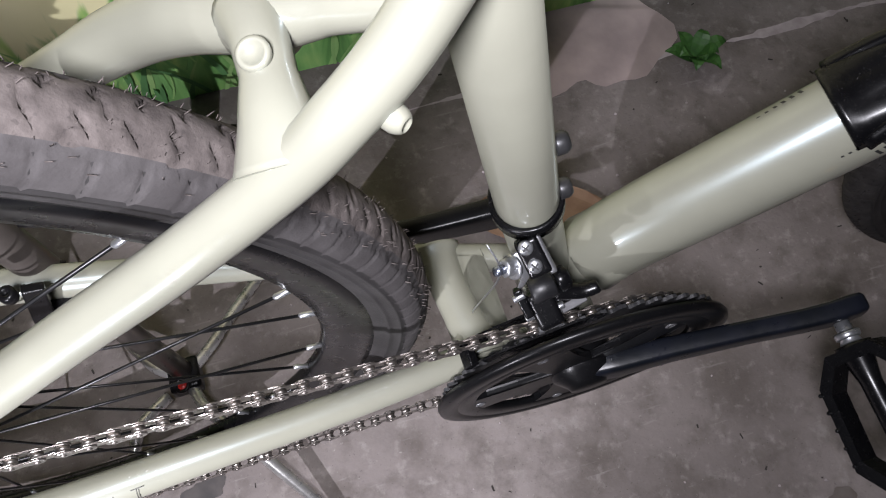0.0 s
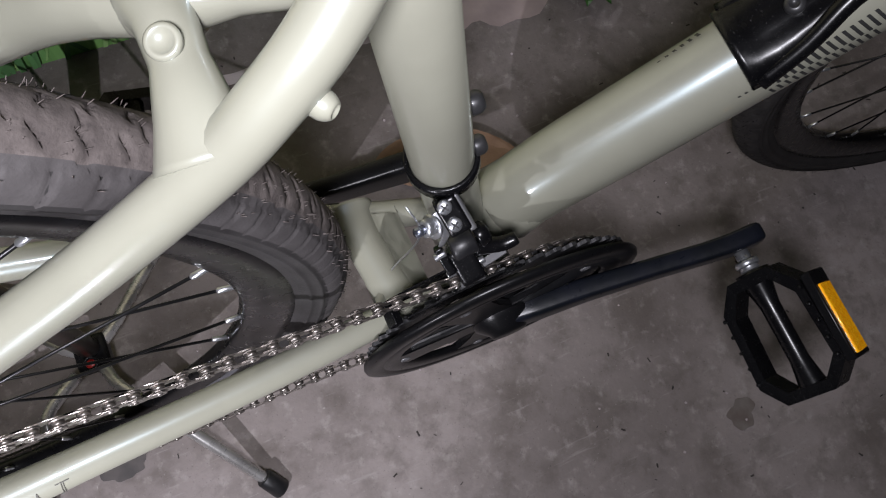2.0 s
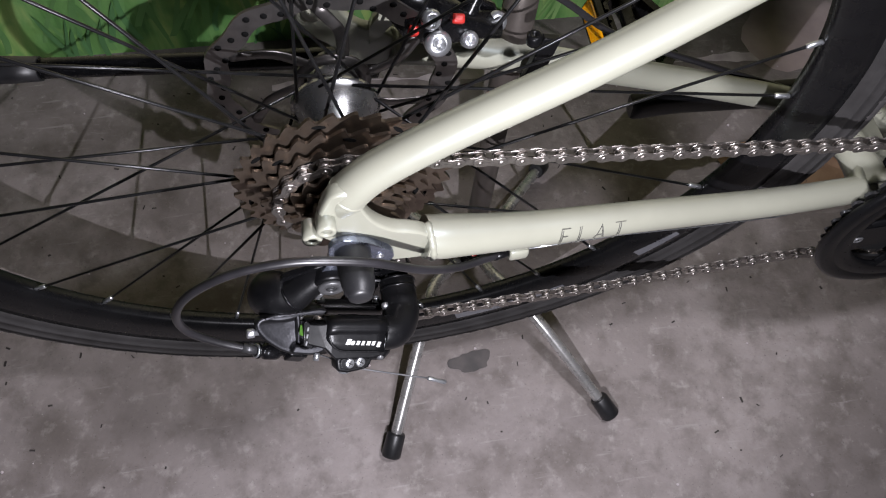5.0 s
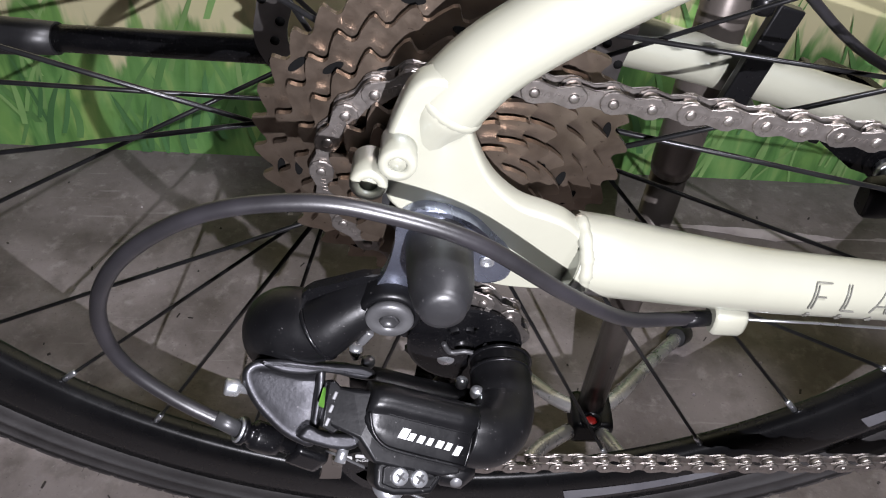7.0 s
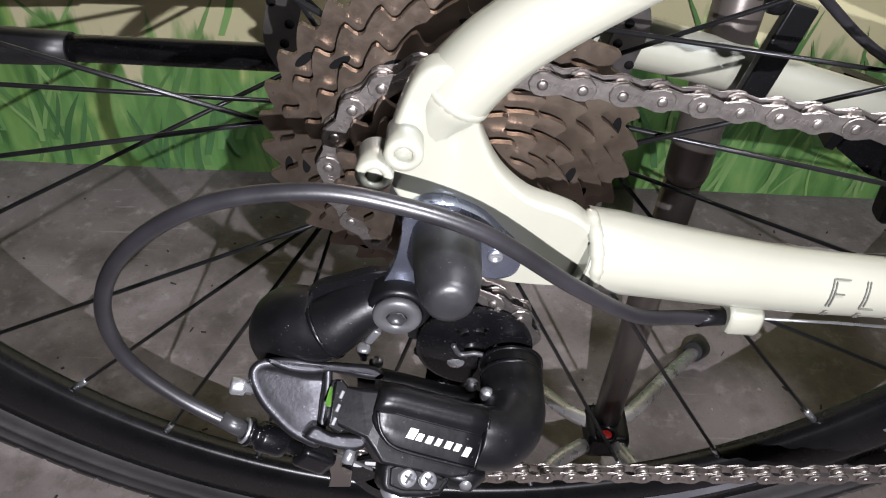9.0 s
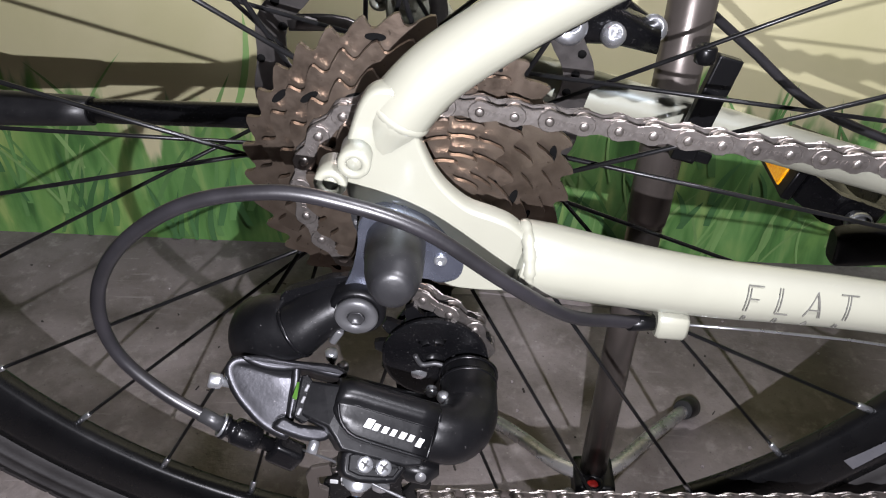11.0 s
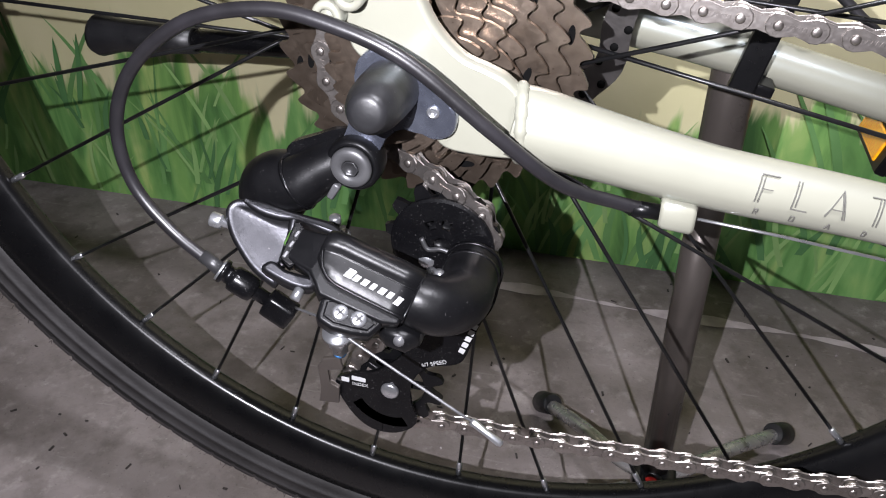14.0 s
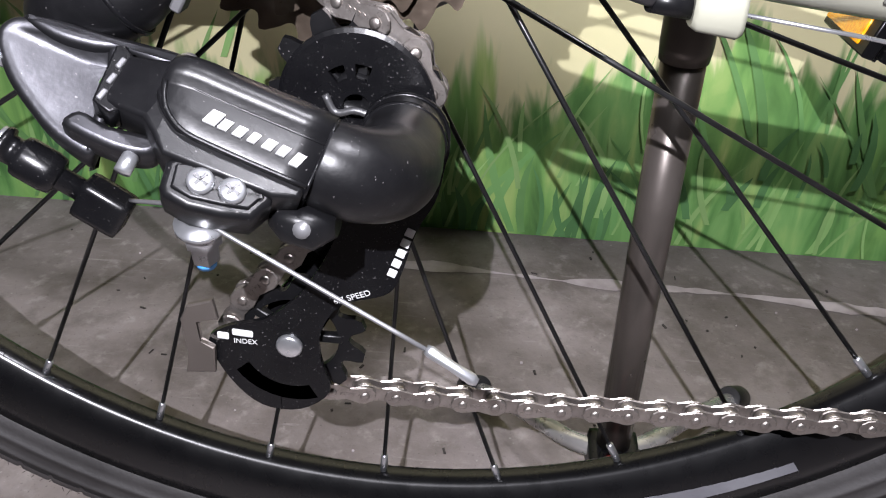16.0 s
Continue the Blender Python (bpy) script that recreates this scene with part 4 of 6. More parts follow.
def pedal(sign, centre, mtl_body, roll):
    """A black platform pedal with a spindle and amber reflectors; its spindle points along y."""
    cx, cy, cz = centre
    bm = B()
    yo = sign
    # outline of the cage, from above: (along x, out along y)
    out = [(-0.016, 0.006), (0.016, 0.006), (0.032, 0.024), (0.034, 0.080), (0.018, 0.096), (-0.018, 0.096), (-0.032, 0.080), (-0.030, 0.024)]
    path_p = [V((cx + x, cy + yo * y, cz)) for x, y in out]
    mid = V((cx, cy + yo * 0.052, cz))
    rings = []
    for p in path_p:
        inner = p + (mid - p).normalized() * 0.0085
        rings.append([bm.verts.new(q) for q in (p + V((0, 0, 0.0105)), inner + V((0, 0, 0.0095)), inner - V((0, 0, 0.0095)), p - V((0, 0, 0.0105)))])
    for k in range(len(rings)):
        a, b2 = rings[k], rings[(k + 1) % len(rings)]
        for j in range(4):
            bm.faces.new((a[j], a[(j + 1) % 4], b2[(j + 1) % 4], b2[j]))
    body = part("pedal", bm, mtl_body, bike, "black platform pedal with amber reflectors")
    bm = B()
    sweep(bm, smooth_path([(cx, cy + yo * 0.004, cz), (cx, cy + yo * 0.03, cz), (cx, cy + yo * 0.07, cz), (cx, cy + yo * 0.096, cz)], 4), [0.0125, 0.0072, 0.0070, 0.0110], 16, 0.9)
    part("barrel", bm, mtl_body, body)
    bm = B()
    sweep(bm, [(cx, cy - yo * 0.014, cz), (cx, cy - yo * 0.003, cz), (cx, cy + yo * 0.003, cz)], [0.0052, 0.0052, 0.0072], 14)
    turned(bm, [(0.0075, -0.001), (0.0085, 0), (0.0085, 0.003), (0.0075, 0.004)], (cx, cy - yo * 0.004, cz), (0, yo, 0), 16, close=True)
    part("spindle", bm, STEEL, body, "bright steel spindle")
    for s in (-yo,):
        bm = B()
        block(bm, (0.0024, 0.049, 0.0160), pose(cx + s * 0.0408, cy + yo * 0.0555, cz), 0.0008, 1)
        holder = part("reflector", bm, AMBER, body, "amber prismatic reflector")
        bm = B()
        block(bm, (0.007, 0.062, 0.023), pose(cx + s * 0.0370, cy + yo * 0.052, cz), 0.001, 1)
        part("reflector_holder", bm, PLASTIC, body)
    # small grip pins
    for s in (-1, 1):
        for k in range(5):
            for u in (-1, 1):
                bm = B()
                turned(bm, [(0, 0), (0.0016, 0), (0.0013, 0.0018), (0, 0.002)], (cx + s * 0.0305, cy + yo * (0.028 + k * 0.012), cz + u * 0.0105), (0, 0, u), 8)
                part("grip_pin", bm, mtl_body, body)
    for ob in (body, *body.children):
        ob.data.transform(Matrix.Translation(centre) @ Matrix.Rotation(radians(roll), 4, "Y") @ Matrix.Translation(-V(centre)))
    return body


crank_arm(-1, CRA, BLUEBLACK)
crank_arm(1, math.pi + 0.106, PLASTIC, 1.14)
PR = (BBX + 0.003 + 0.168 * math.cos(CRA), -0.104, BBZ + 0.003 + 0.168 * math.sin(CRA))
PL = (0.287, 0.108, 0.3175)
pedal(-1, PR, BLACK, -60)
pedal(1, PL, BLACK, 18)
# white ticks on the crank arm
for k in range(3):
    bm = B()
    r = 0.128 + k * 0.012
    p = V((BBX + r * math.cos(CRA), -0.0865 - 0.0009 * k, BBZ + r * math.sin(CRA) + 0.0035))
    block(bm, (0.0012, 0.0008, 0.006), Matrix.Translation(p) @ Matrix.Rotation(-CRA - 0.5, 4, "Y"))
    part("crank_print", bm, WHITE, crankset, "white printed ticks")

# ---- front derailleur ----
bm = B()
turned(bm, [(0.0179, -0.006), (0.0204, -0.006), (0.0204, 0.006), (0.0179, 0.006)], (0.4395, 0, 0.5055), V((-0.206, 0, 1)), 36, close=True)
bmesh.ops.translate(bm, verts=bm.verts[:], vec=(0, 0, -0.002))
fd = part("front_derailleur", bm, BLACK, bike, "black clamp-on front derailleur with steel cage")
AIM = V((-0.30, -0.28, 0.91)).normalized()


SCREWS = (V((0.4308, -0.0245, 0.5000)), V((0.4335, -0.0338, 0.4945)))
FY = (SCREWS[0] - SCREWS[1]).normalized()
FZ = (AIM - FY * AIM.dot(FY)).normalized()
FX = FY.cross(FZ)


def on_fd(p):
    """A pose at p in line with the front derailleur's body."""
    return Matrix(((FX.x, FY.x, FZ.x, p[0]), (FX.y, FY.y, FZ.y, p[1]), (FX.z, FY.z, FZ.z, p[2]), (0, 0, 0, 1)))


FMID = (SCREWS[0] + SCREWS[1]) / 2
bm = B()
block(bm, (0.0128, 0.0215, 0.012), on_fd(FMID + FX * 0.0012 - FY * 0.0015 - FZ * 0.0068), 0.0025, 3)
part("body", bm, BLACK, fd)
bm = B()
block(bm, (0.0040, 0.0230, 0.0060), on_fd(FMID + FX * 0.0075 - FY * 0.0030 - FZ * 0.0060), 0.0014)
part("side_plate", bm, GUNMETAL, fd, "grey steel side plate")
for p in SCREWS:
    bm = B()
    cross_screw(bm, p - FZ * 0.0010, FZ, 0.0041, 0.0022)
    screw = part("limit_screw", bm, STEEL, fd, "bright cross-head limit screw")
    bm = B()
    for r in (25, 115):
        block(bm, (0.0050, 0.0010, 0.0008), on_fd(p + FZ * 0.0013) @ Matrix.Rotation(radians(r), 4, "Z"))
    part("slot", bm, DARKMETAL, screw)
bm = B()
sweep(bm, [(0.4320, -0.0400, 0.4705), (0.4330, -0.0400, 0.4707), (0.4450, -0.0392, 0.4730), (0.4460, -0.0391, 0.4732)], [0.0060, 0.0072, 0.0072, 0.0060], 24)
part("pivot", bm, RUBCAP, fd)
bm = B()
sweep(bm, [(0.4470, -0.0385, 0.4735), (0.4478, -0.0384, 0.4737), (0.4530, -0.0372, 0.4745), (0.4540, -0.0370, 0.4746)], [0.0062, 0.0072, 0.0070, 0.0058], 24)
part("pivot", bm, BLACK, fd)
bm = B()
block(bm, (0.0150, 0.0230, 0.0150), on_fd((0.4405, -0.0455, 0.4555)), 0.0035, 3)
part("link", bm, BLACK, fd)
bm = B()
sweep(bm, smooth_path([(0.4470, -0.0405, 0.4640), (0.4540, -0.0425, 0.4625), (0.4630, -0.0445, 0.4620), (0.4705, -0.0450, 0.4645), (0.4718, -0.0450, 0.4650)], 5), [0.0062, 0.0050, 0.0046, 0.0042, 0.0028], 16, 0.8)
part("lever", bm, BLACK, fd)
for p in ((0.4262, -0.0390, 0.4650), (0.4330, -0.0470, 0.4480), (0.4475, -0.0485, 0.4575)):
    bm = B()
    turned(bm, [(0, -0.0035), (0.0019, -0.0035), (0.0022, -0.003), (0.0022, 0.003), (0.0019, 0.0035), (0, 0.0035)], p, tuple(FX), 14)
    part("pivot_pin", bm, STEEL, fd, "bright pivot pin")
bm = B()
block(bm, (0.0050, 0.0180, 0.0080), on_fd((0.4285, -0.0415, 0.4610)), 0.0012)
part("link", bm, BLACK, fd)
bm = B()
sweep(bm, smooth_path([(0.4255, -0.0235, 0.4945), (0.4283, -0.0290, 0.4915), (0.4292, -0.0340, 0.4855), (0.4262, -0.0372, 0.4762)], 6), [0.0020, 0.0026, 0.0026, 0.0016], 12, 0.35, up=(0.3, 0.3, -0.9))
part("strap", bm, STEEL, fd, "bright curved steel strap")
bm = B()
turned(bm, [(0, -0.003), (0.0050, -0.003), (0.0056, -0.002), (0.0056, 0.002), (0.0050, 0.003), (0, 0.003)], (0.4205, -0.0285, 0.4895), (-0.85, -0.2, 0.35), 6)
nut = part("cable_clamp", bm, STEEL, fd, "bright cable clamp nut")
bm = B()
turned(bm, [(0, 0.003), (0.0028, 0.003), (0.0028, 0.0085), (0, 0.009)], (0.4205, -0.0285, 0.4895), (-0.85, -0.2, 0.35), 12)
part("bolt_end", bm, HANGER, nut)
bm = B()
turned(bm, [(0.002, -0.0008), (0.0072, -0.0008), (0.0072, 0.0008), (0.002, 0.0008)], (0.4235, -0.0285, 0.4880), (-0.85, -0.2, 0.35), 24, close=True)
part("washer", bm, STEEL, nut)
bm = B()
slab(bm, curve_outline([(0.405, 0.412), (0.43, 0.424), (0.455, 0.435), (0.474, 0.438), (0.480, 0.433), (0.472, 0.427), (0.455, 0.421), (0.44, 0.412), (0.412, 0.400)], 4), -0.0552, -0.0540, 0.0004)
part("cage_plate", bm, BLACK, fd)
bm = B()
slab(bm, curve_outline([(0.395, 0.405), (0.43, 0.426), (0.455, 0.437), (0.470, 0.440), (0.476, 0.434), (0.468, 0.427), (0.455, 0.420), (0.44, 0.408), (0.402, 0.390)], 4), -0.0400, -0.0388, 0.0004)
part("cage_plate", bm, BLACK, fd)
bm = B()
block(bm, (0.006, 0.015, 0.010), pose(0.398, -0.0470, 0.398, 0, 25, 0), 0.001)
part("cage_end", bm, BLACK, fd)
bm = B()
sweep(bm, [(0.4360, -0.0545, 0.4420), (0.4490, -0.0545, 0.4465)], 0.0019, 10)
part("cage_pin", bm, STEEL, fd, "bright cage pin")
bm = B()
block(bm, (0.016, 0.005, 0.0014), pose(0.4570, -0.0485, 0.4560, 0, -10, 10), 0.0005, 1)
part("guide_tray", bm, GUNMETAL, fd, "bright pressed steel guide")
tube("gear_wire", [(0.4115, -0.0170, 0.5010), (0.4170, -0.0262, 0.4890), (0.4165, -0.0285, 0.4720), (0.4150, -0.0240, 0.4400), (0.4140, -0.0150, 0.3900), (0.4145, -0.0110, 0.3660)], 0.0006, STEEL, fd, n=2, sides=6, label="bare steel gear wire")

# ---- rear derailleur ----
def hull(bm, rows, n=20, power=3.2):
    """A rounded body from rows of (centre, half height z, half depth y)."""
    rings = []
    for (x, y, z), hz, hy in rows:
        ring = []
        for k in range(n):
            a = 2 * math.pi * k / n
            c, s = math.cos(a), math.sin(a)
            ring.append(bm.verts.new((x, y + hy * math.copysign(abs(c) ** (2 / power), c), z + hz * math.copysign(abs(s) ** (2 / power), s))))
        rings.append(ring)
    for a, b2 in zip(rings, rings[1:]):
        for k in range(n):
            bm.faces.new((a[k], a[(k + 1) % n], b2[(k + 1) % n], b2[k])).smooth = True
    bm.faces.new(rings[0])
    bm.faces.new(rings[-1][::-1])


# the linkage lies in a leaning plane: LINK turns (along it, towards the bicycle, up its slope) into the world
EX = V((0.9208, 0, -0.3899)).normalized()
EN = V((0.3165, -0.5842, 0.7474)).normalized()
EV = EN.cross(EX)
LINK = Matrix((( EX.x, -EN.x, EV.x, 0.0065), (EX.y, -EN.y, EV.y, -0.1118), (EX.z, -EN.z, EV.z, 0.3693), (0, 0, 0, 1)))


def on_link(u, v, w=0.0):
    """A point of the linkage: u along it, v up its slope, w out of its face."""
    return LINK @ V((u, -w, v))


def link_slab(outline, w0, w1, bevel=0.0012, n=0):
    """A plate in the linkage's plane, from depth w0 to w1, with rounded edges."""
    o = curve_outline(outline, n) if n else outline
    steps = ((bevel, w0), (0.3 * bevel, w0 + 0.3 * bevel), (0.0, w0 + bevel), (0.0, w1 - bevel), (0.3 * bevel, w1 - 0.3 * bevel), (bevel, w1))
    bm = loft(B(), [[on_link(u, v, w) for u, v in inset(o, d)] for d, w in steps])
    return bm


# arm from the mounting bolt, and the elbow that turns forward into the bracket
bm = B()
sweep(bm, smooth_path([(0.0040, -0.0790, 0.4012), (-0.0040, -0.0796, 0.4000), (-0.0140, -0.0825, 0.3950), (-0.0225, -0.0845, 0.3890), *(tuple(on_link(u, v, w)) for u, v, w in ((-0.0405, 0.0256, -0.0160), (-0.0440, 0.0245, -0.0230), (-0.0430, 0.0215, -0.0290), (-0.0390, 0.0175, -0.0340)))], 7), [0.0084, 0.0090, 0.0100, 0.0114, 0.0136, 0.0142, 0.0140, 0.0124], 32, 0.97)
rd = part("rear_derailleur", bm, RESIN, bike, "black long-cage rear derailleur")
bm = B()
slab(bm, curve_outline([(0.0100, 0.3930), (0.0115, 0.4010), (0.0060, 0.4105), (-0.0040, 0.4125), (-0.0160, 0.4080), (-0.0260, 0.4035), (-0.0280, 0.3980), (-0.0220, 0.3940), (-0.0120, 0.3900), (0.0020, 0.3905)], 4), -0.0800, -0.0765, 0.0006, 1)
part("mount_plate", bm, BLACK, rd)
bm = B()
turned(bm, [(0.0060, -0.0760), (0.0104, -0.0765), (0.0108, -0.079), (0.0108, -0.0862), (0.0098, -0.0876), (0.0084, -0.0880), (0.0082, -0.0870)], (0.0021, 0, 0.4012), (0, 1, 0), 36, close=True)
part("collar", bm, RESIN, rd)
bm = B()
turned(bm, [(0, -0.086), (0.0080, -0.0868), (0.0082, -0.0890), (0.0074, -0.0902), (0.0036, -0.0903), (0.0034, -0.0890), (0.0033, -0.0880), (0, -0.0880)], (0.0021, 0, 0.4012), (0, 1, 0), 36)
bolt_head = part("mounting_bolt", bm, BOLTGREY, rd, "grey hex-socket mounting bolt")
bm = B()
turned(bm, [(0, -0.0884), (0.0032, -0.0884), (0.0034, -0.0902), (0.0030, -0.0903), (0.0026, -0.0890), (0, -0.0888)], (0.0021, 0, 0.4012), (0, 1, 0), 6)
part("hex_socket", bm, DARKMETAL, bolt_head)
bm = B()
block(bm, (0.0030, 0.0060, 0.0075), pose(-0.0060, -0.0860, 0.3895, 0, 30, 0), 0.0006, 1)
part("stop_tab", bm, GUNMETAL, rd, "small bent steel stop")
bm = B()
turned(bm, [(0.0106, -0.0009), (0.0117, -0.0006), (0.0117, 0.0006), (0.0106, 0.0009)], (-0.0222, -0.0845, 0.3892), V((-0.82, -0.16, -0.50)), 36, close=True)
part("seam", bm, BLACK, rd)

# bracket: a bowl with a raised rim, a tongue above the linkage and an arm below it
BOWL = curve_outline([(-0.0290, 0.0150), (-0.0382, 0.0136), (-0.0467, 0.0118), (-0.0520, 0.0099), (-0.0540, 0.0065), (-0.0530, 0.0030), (-0.0500, -0.0005), (-0.0463, -0.0036), (-0.0411, -0.0067), (-0.0348, -0.0098), (-0.0286, -0.0114), (-0.0230, -0.0116), (-0.0225, -0.0070), (-0.0240, 0.0010), (-0.0258, 0.0090)], 4)
bm = B()
rings = []
for d, w in ((0.0040, -0.0290), (0.0020, -0.0250), (0.0006, -0.0180), (0.0, -0.0130), (0.0002, -0.0119), (0.0009, -0.0111), (0.0018, -0.0110), (0.0030, -0.0114)):
    rings.append([on_link(u, v - 0.07 * max(0.0, 0.012 - v), w - 0.25 * max(0.0, 0.012 - v)) for u, v in inset(BOWL, d)])
HOLLOW = inset(BOWL, 0.0030)
for k, w in ((0.94, -0.0118), (0.80, -0.0124), (0.60, -0.0132), (0.38, -0.0140), (0.20, -0.0144)):
    ring = [(-0.0290 + k * (u + 0.0290), 0.0080 + k * (v - 0.0080)) for u, v in HOLLOW]
    rings.append([on_link(u, v - 0.07 * max(0.0, 0.012 - v), w - 0.25 * max(0.0, 0.012 - v)) for u, v in ring])
loft(bm, rings)
bracket = part("knuckle_bracket", bm, SATIN, rd, "satin black pivot bracket with a hollow face")
part("tongue", link_slab([(-0.0500, 0.0100), (-0.0440, 0.0128), (-0.0300, 0.0153), (-0.0200, 0.0176), (-0.0150, 0.0184), (-0.0108, 0.0178), (-0.0094, 0.0160), (-0.0105, 0.0143), (-0.0160, 0.0134), (-0.0262, 0.0128), (-0.0330, 0.0100), (-0.0420, 0.0085)], -0.0340, -0.0104, 0.0015, 3), SATIN, bracket)
part("lower_arm", link_slab([(-0.0300, -0.0108), (-0.0221, -0.0118), (-0.0160, -0.0116), (-0.0110, -0.0104), (-0.0086, -0.0082), (-0.0090, -0.0052), (-0.0130, -0.0052), (-0.0211, -0.0068), (-0.0280, -0.0062)], -0.0200, -0.0098, 0.0016, 3), SATIN, bracket)
# black pressed plate between bracket and linkage, with its slots
part("pressed_plate", link_slab([(-0.0268, 0.0098), (-0.0245, 0.0108), (-0.0205, 0.0080), (-0.0185, -0.0045), (-0.0205, -0.0064), (-0.0250, -0.0050)], -0.0130, -0.0045, 0.0006), BLACK, rd)
for v in (0.0060, 0.0015, -0.0030):
    bm = B()
    block(bm, (0.0014, 0.0010, 0.0030), LINK @ pose(-0.0235 - 0.0001, 0.0044, v, 0, 8, 0), 0.0003, 1)
    part("plate_tab", bm, GUNMETAL, rd, "small steel tab in the slot")
bm = B()
block(bm, (0.0014, 0.0050, 0.0070), LINK @ pose(-0.0258, 0.0075, 0.0045, 0, 0, 20), 0.0005, 1)
part("film", bm, GREEN, rd, "scrap of green protective film")

# outer linkage: a base plate, and a raised body whose upper half is a rounded bar
bm = link_slab([(-0.0246, 0.0089), (-0.0240, -0.0020), (-0.0225, -0.0042), (-0.0180, -0.0048), (-0.0125, -0.0056), (-0.0090, -0.0085), (-0.0050, -0.0120), (0.0200, -0.0110), (0.0262, -0.0085), (0.0268, 0.0150), (0.0180, 0.0152), (0.0060, 0.0146), (-0.0043, 0.0134), (-0.0100, 0.0112), (-0.0180, 0.0098)], -0.0125, 0.0002, 0.0012)
bmesh.ops.triangulate(bm, faces=[f for f in bm.faces if len(f.verts) > 8])
for v in bm.verts:
    v.co -= EN * 0.40 * max(0.0, -0.0110 - (v.co - on_link(0, 0)).dot(EX))
link = part("outer_link_body", bm, RESIN, rd, "black outer linkage with white print")
PROFILE = ((-0.0070, -0.0080), (-0.0070, -0.0010), (-0.0062, 0.0008), (-0.0050, 0.0014), (0.0, 0.0019), (0.0042, 0.0017), (0.0050, 0.0019), (0.0062, 0.0034), (0.0082, 0.0042), (0.0104, 0.0038), (0.0125, 0.0022), (0.0142, -0.0006), (0.0150, -0.0040), (0.0150, -0.0080))
rings = []
for u, low, rise, top in ((-0.0128, 0.0090, -0.0030, -0.0015), (-0.0122, 0.0075, -0.0012, -0.0012), (-0.0105, 0.0052, -0.0003, -0.0008), (-0.0080, 0.0030, 0.0, -0.0004), (-0.0045, 0.0010, 0.0, 0.0), (0.0, 0.0, 0.0, 0.0), (0.0100, 0.0, 0.0, 0.0003), (0.0200, 0.0, 0.0, 0.0006), (0.0266, 0.0, 0.0, 0.0010)):
    rings.append([on_link(u, max(v, -0.0070 + low) + (top if v > 0.004 else 0.0), w + (rise if w > -0.005 else 0.0)) for v, w in PROFILE])
raised = part("raised_face", loft(B(), rings), RESIN, link)
for pts, r in (([(-0.0118, 0.0038), (-0.0090, -0.0018), (-0.0040, -0.0054), (0.0040, -0.0062), (0.0265, -0.0060)], 0.0006), ([(-0.0100, 0.0053), (0.0, 0.0049), (0.0265, 0.0055)], 0.0004)):
    bm = B()
    sweep(bm, smooth_path([on_link(u, v, 0.0016) for u, v in pts], 5), r, 8)
    part("ridge", bm, RESIN, raised)
bm = B()
loft(bm, [[on_link(u, v * 1.015, w + 0.0003) for v, w in PROFILE] for u in (0.0262, 0.0272)])
part("seam", bm, BLACK, link)

# pulley knuckle: goes on from the linkage, then bends back to the cage
bm = B()
K_PTS = [on_link(0.0262, 0.0046, -0.0060), on_link(0.0310, 0.0050, -0.0062), on_link(0.0365, 0.0066, -0.0076), on_link(0.0412, 0.0108, -0.0118), V((0.0455, -0.0880, 0.3478)), V((0.0457, -0.0800, 0.3482)), V((0.0457, -0.0720, 0.3485)), V((0.0457, -0.0650, 0.3488))]
sweep(bm, smooth_path([tuple(p) for p in K_PTS], 6), [0.0106, 0.0112, 0.0116, 0.0121, 0.0123, 0.0121, 0.0118, 0.0116], 32, 1.03)
pk = part("pulley_knuckle", bm, RESIN, rd)
for y, r in ((-0.0720, 0.0124), (-0.0660, 0.0128)):
    bm = B()
    turned(bm, [(r - 0.0012, -0.0008), (r, -0.0006), (r, 0.0008), (r - 0.0012, 0.0010)], (0.0457, y, 0.3485), V((0.0, 1, 0.07)), 36, close=True)
    part("seam", bm, BLACK, pk)
bm = B()
hull(bm, [((0.0190, -0.1100, 0.3450), 0.0025, 0.0040), ((0.0225, -0.1110, 0.3445), 0.0048, 0.0060), ((0.0300, -0.1110, 0.3430), 0.0052, 0.0062), ((0.0350, -0.1090, 0.3430), 0.0030, 0.0040)], 20)
lobe = part("lower_pivot", bm, RESIN, rd)
bm = B()
turned(bm, [(0, -0.001), (0.0022, -0.001), (0.0022, 0.0006), (0, 0.0010)], (0.0280, -0.1168, 0.3450), (0, -1, 0.3), 12)
part("pivot_pin", bm, GUNMETAL, lobe)
# screw box below the linkage
BOX = [(-0.0026, -0.0186), (-0.0038, -0.0125), (-0.0015, -0.0098), (0.0012, -0.0090), (0.0157, -0.0083), (0.0202, -0.0096), (0.0210, -0.0119), (0.0185, -0.0175), (0.0120, -0.0196), (0.0047, -0.0211), (-0.0008, -0.0204)]
box = part("screw_box", link_slab(BOX, -0.0130, -0.0012, 0.0016), RESIN, rd)
part("screw_panel", link_slab(inset(BOX, 0.0024), -0.0060, -0.0004, 0.0006), RESIN, box)
for u, v in ((0.0050, -0.0143), (0.0121, -0.0134)):
    p = on_link(u, v, -0.0004)
    bm = B()
    cross_screw(bm, p, EN, 0.0031, 0.0012)
    screw = part("limit_screw", bm, STEEL, box, "bright cross-head limit screw")
    bm = B()
    for r in (20, 110):
        block(bm, (0.0036, 0.0006, 0.0008), LINK @ pose(u, -0.0009, v, 0, r, 0))
    part("slot", bm, DARKMETAL, screw)
bm = B()
turned(bm, [(0, -0.004), (0.0036, -0.004), (0.0036, 0.002), (0.0048, 0.002), (0.0048, 0.0065), (0, 0.007)], (0.0036, -0.1170, 0.3385), (0.1, -0.25, 1), 6)
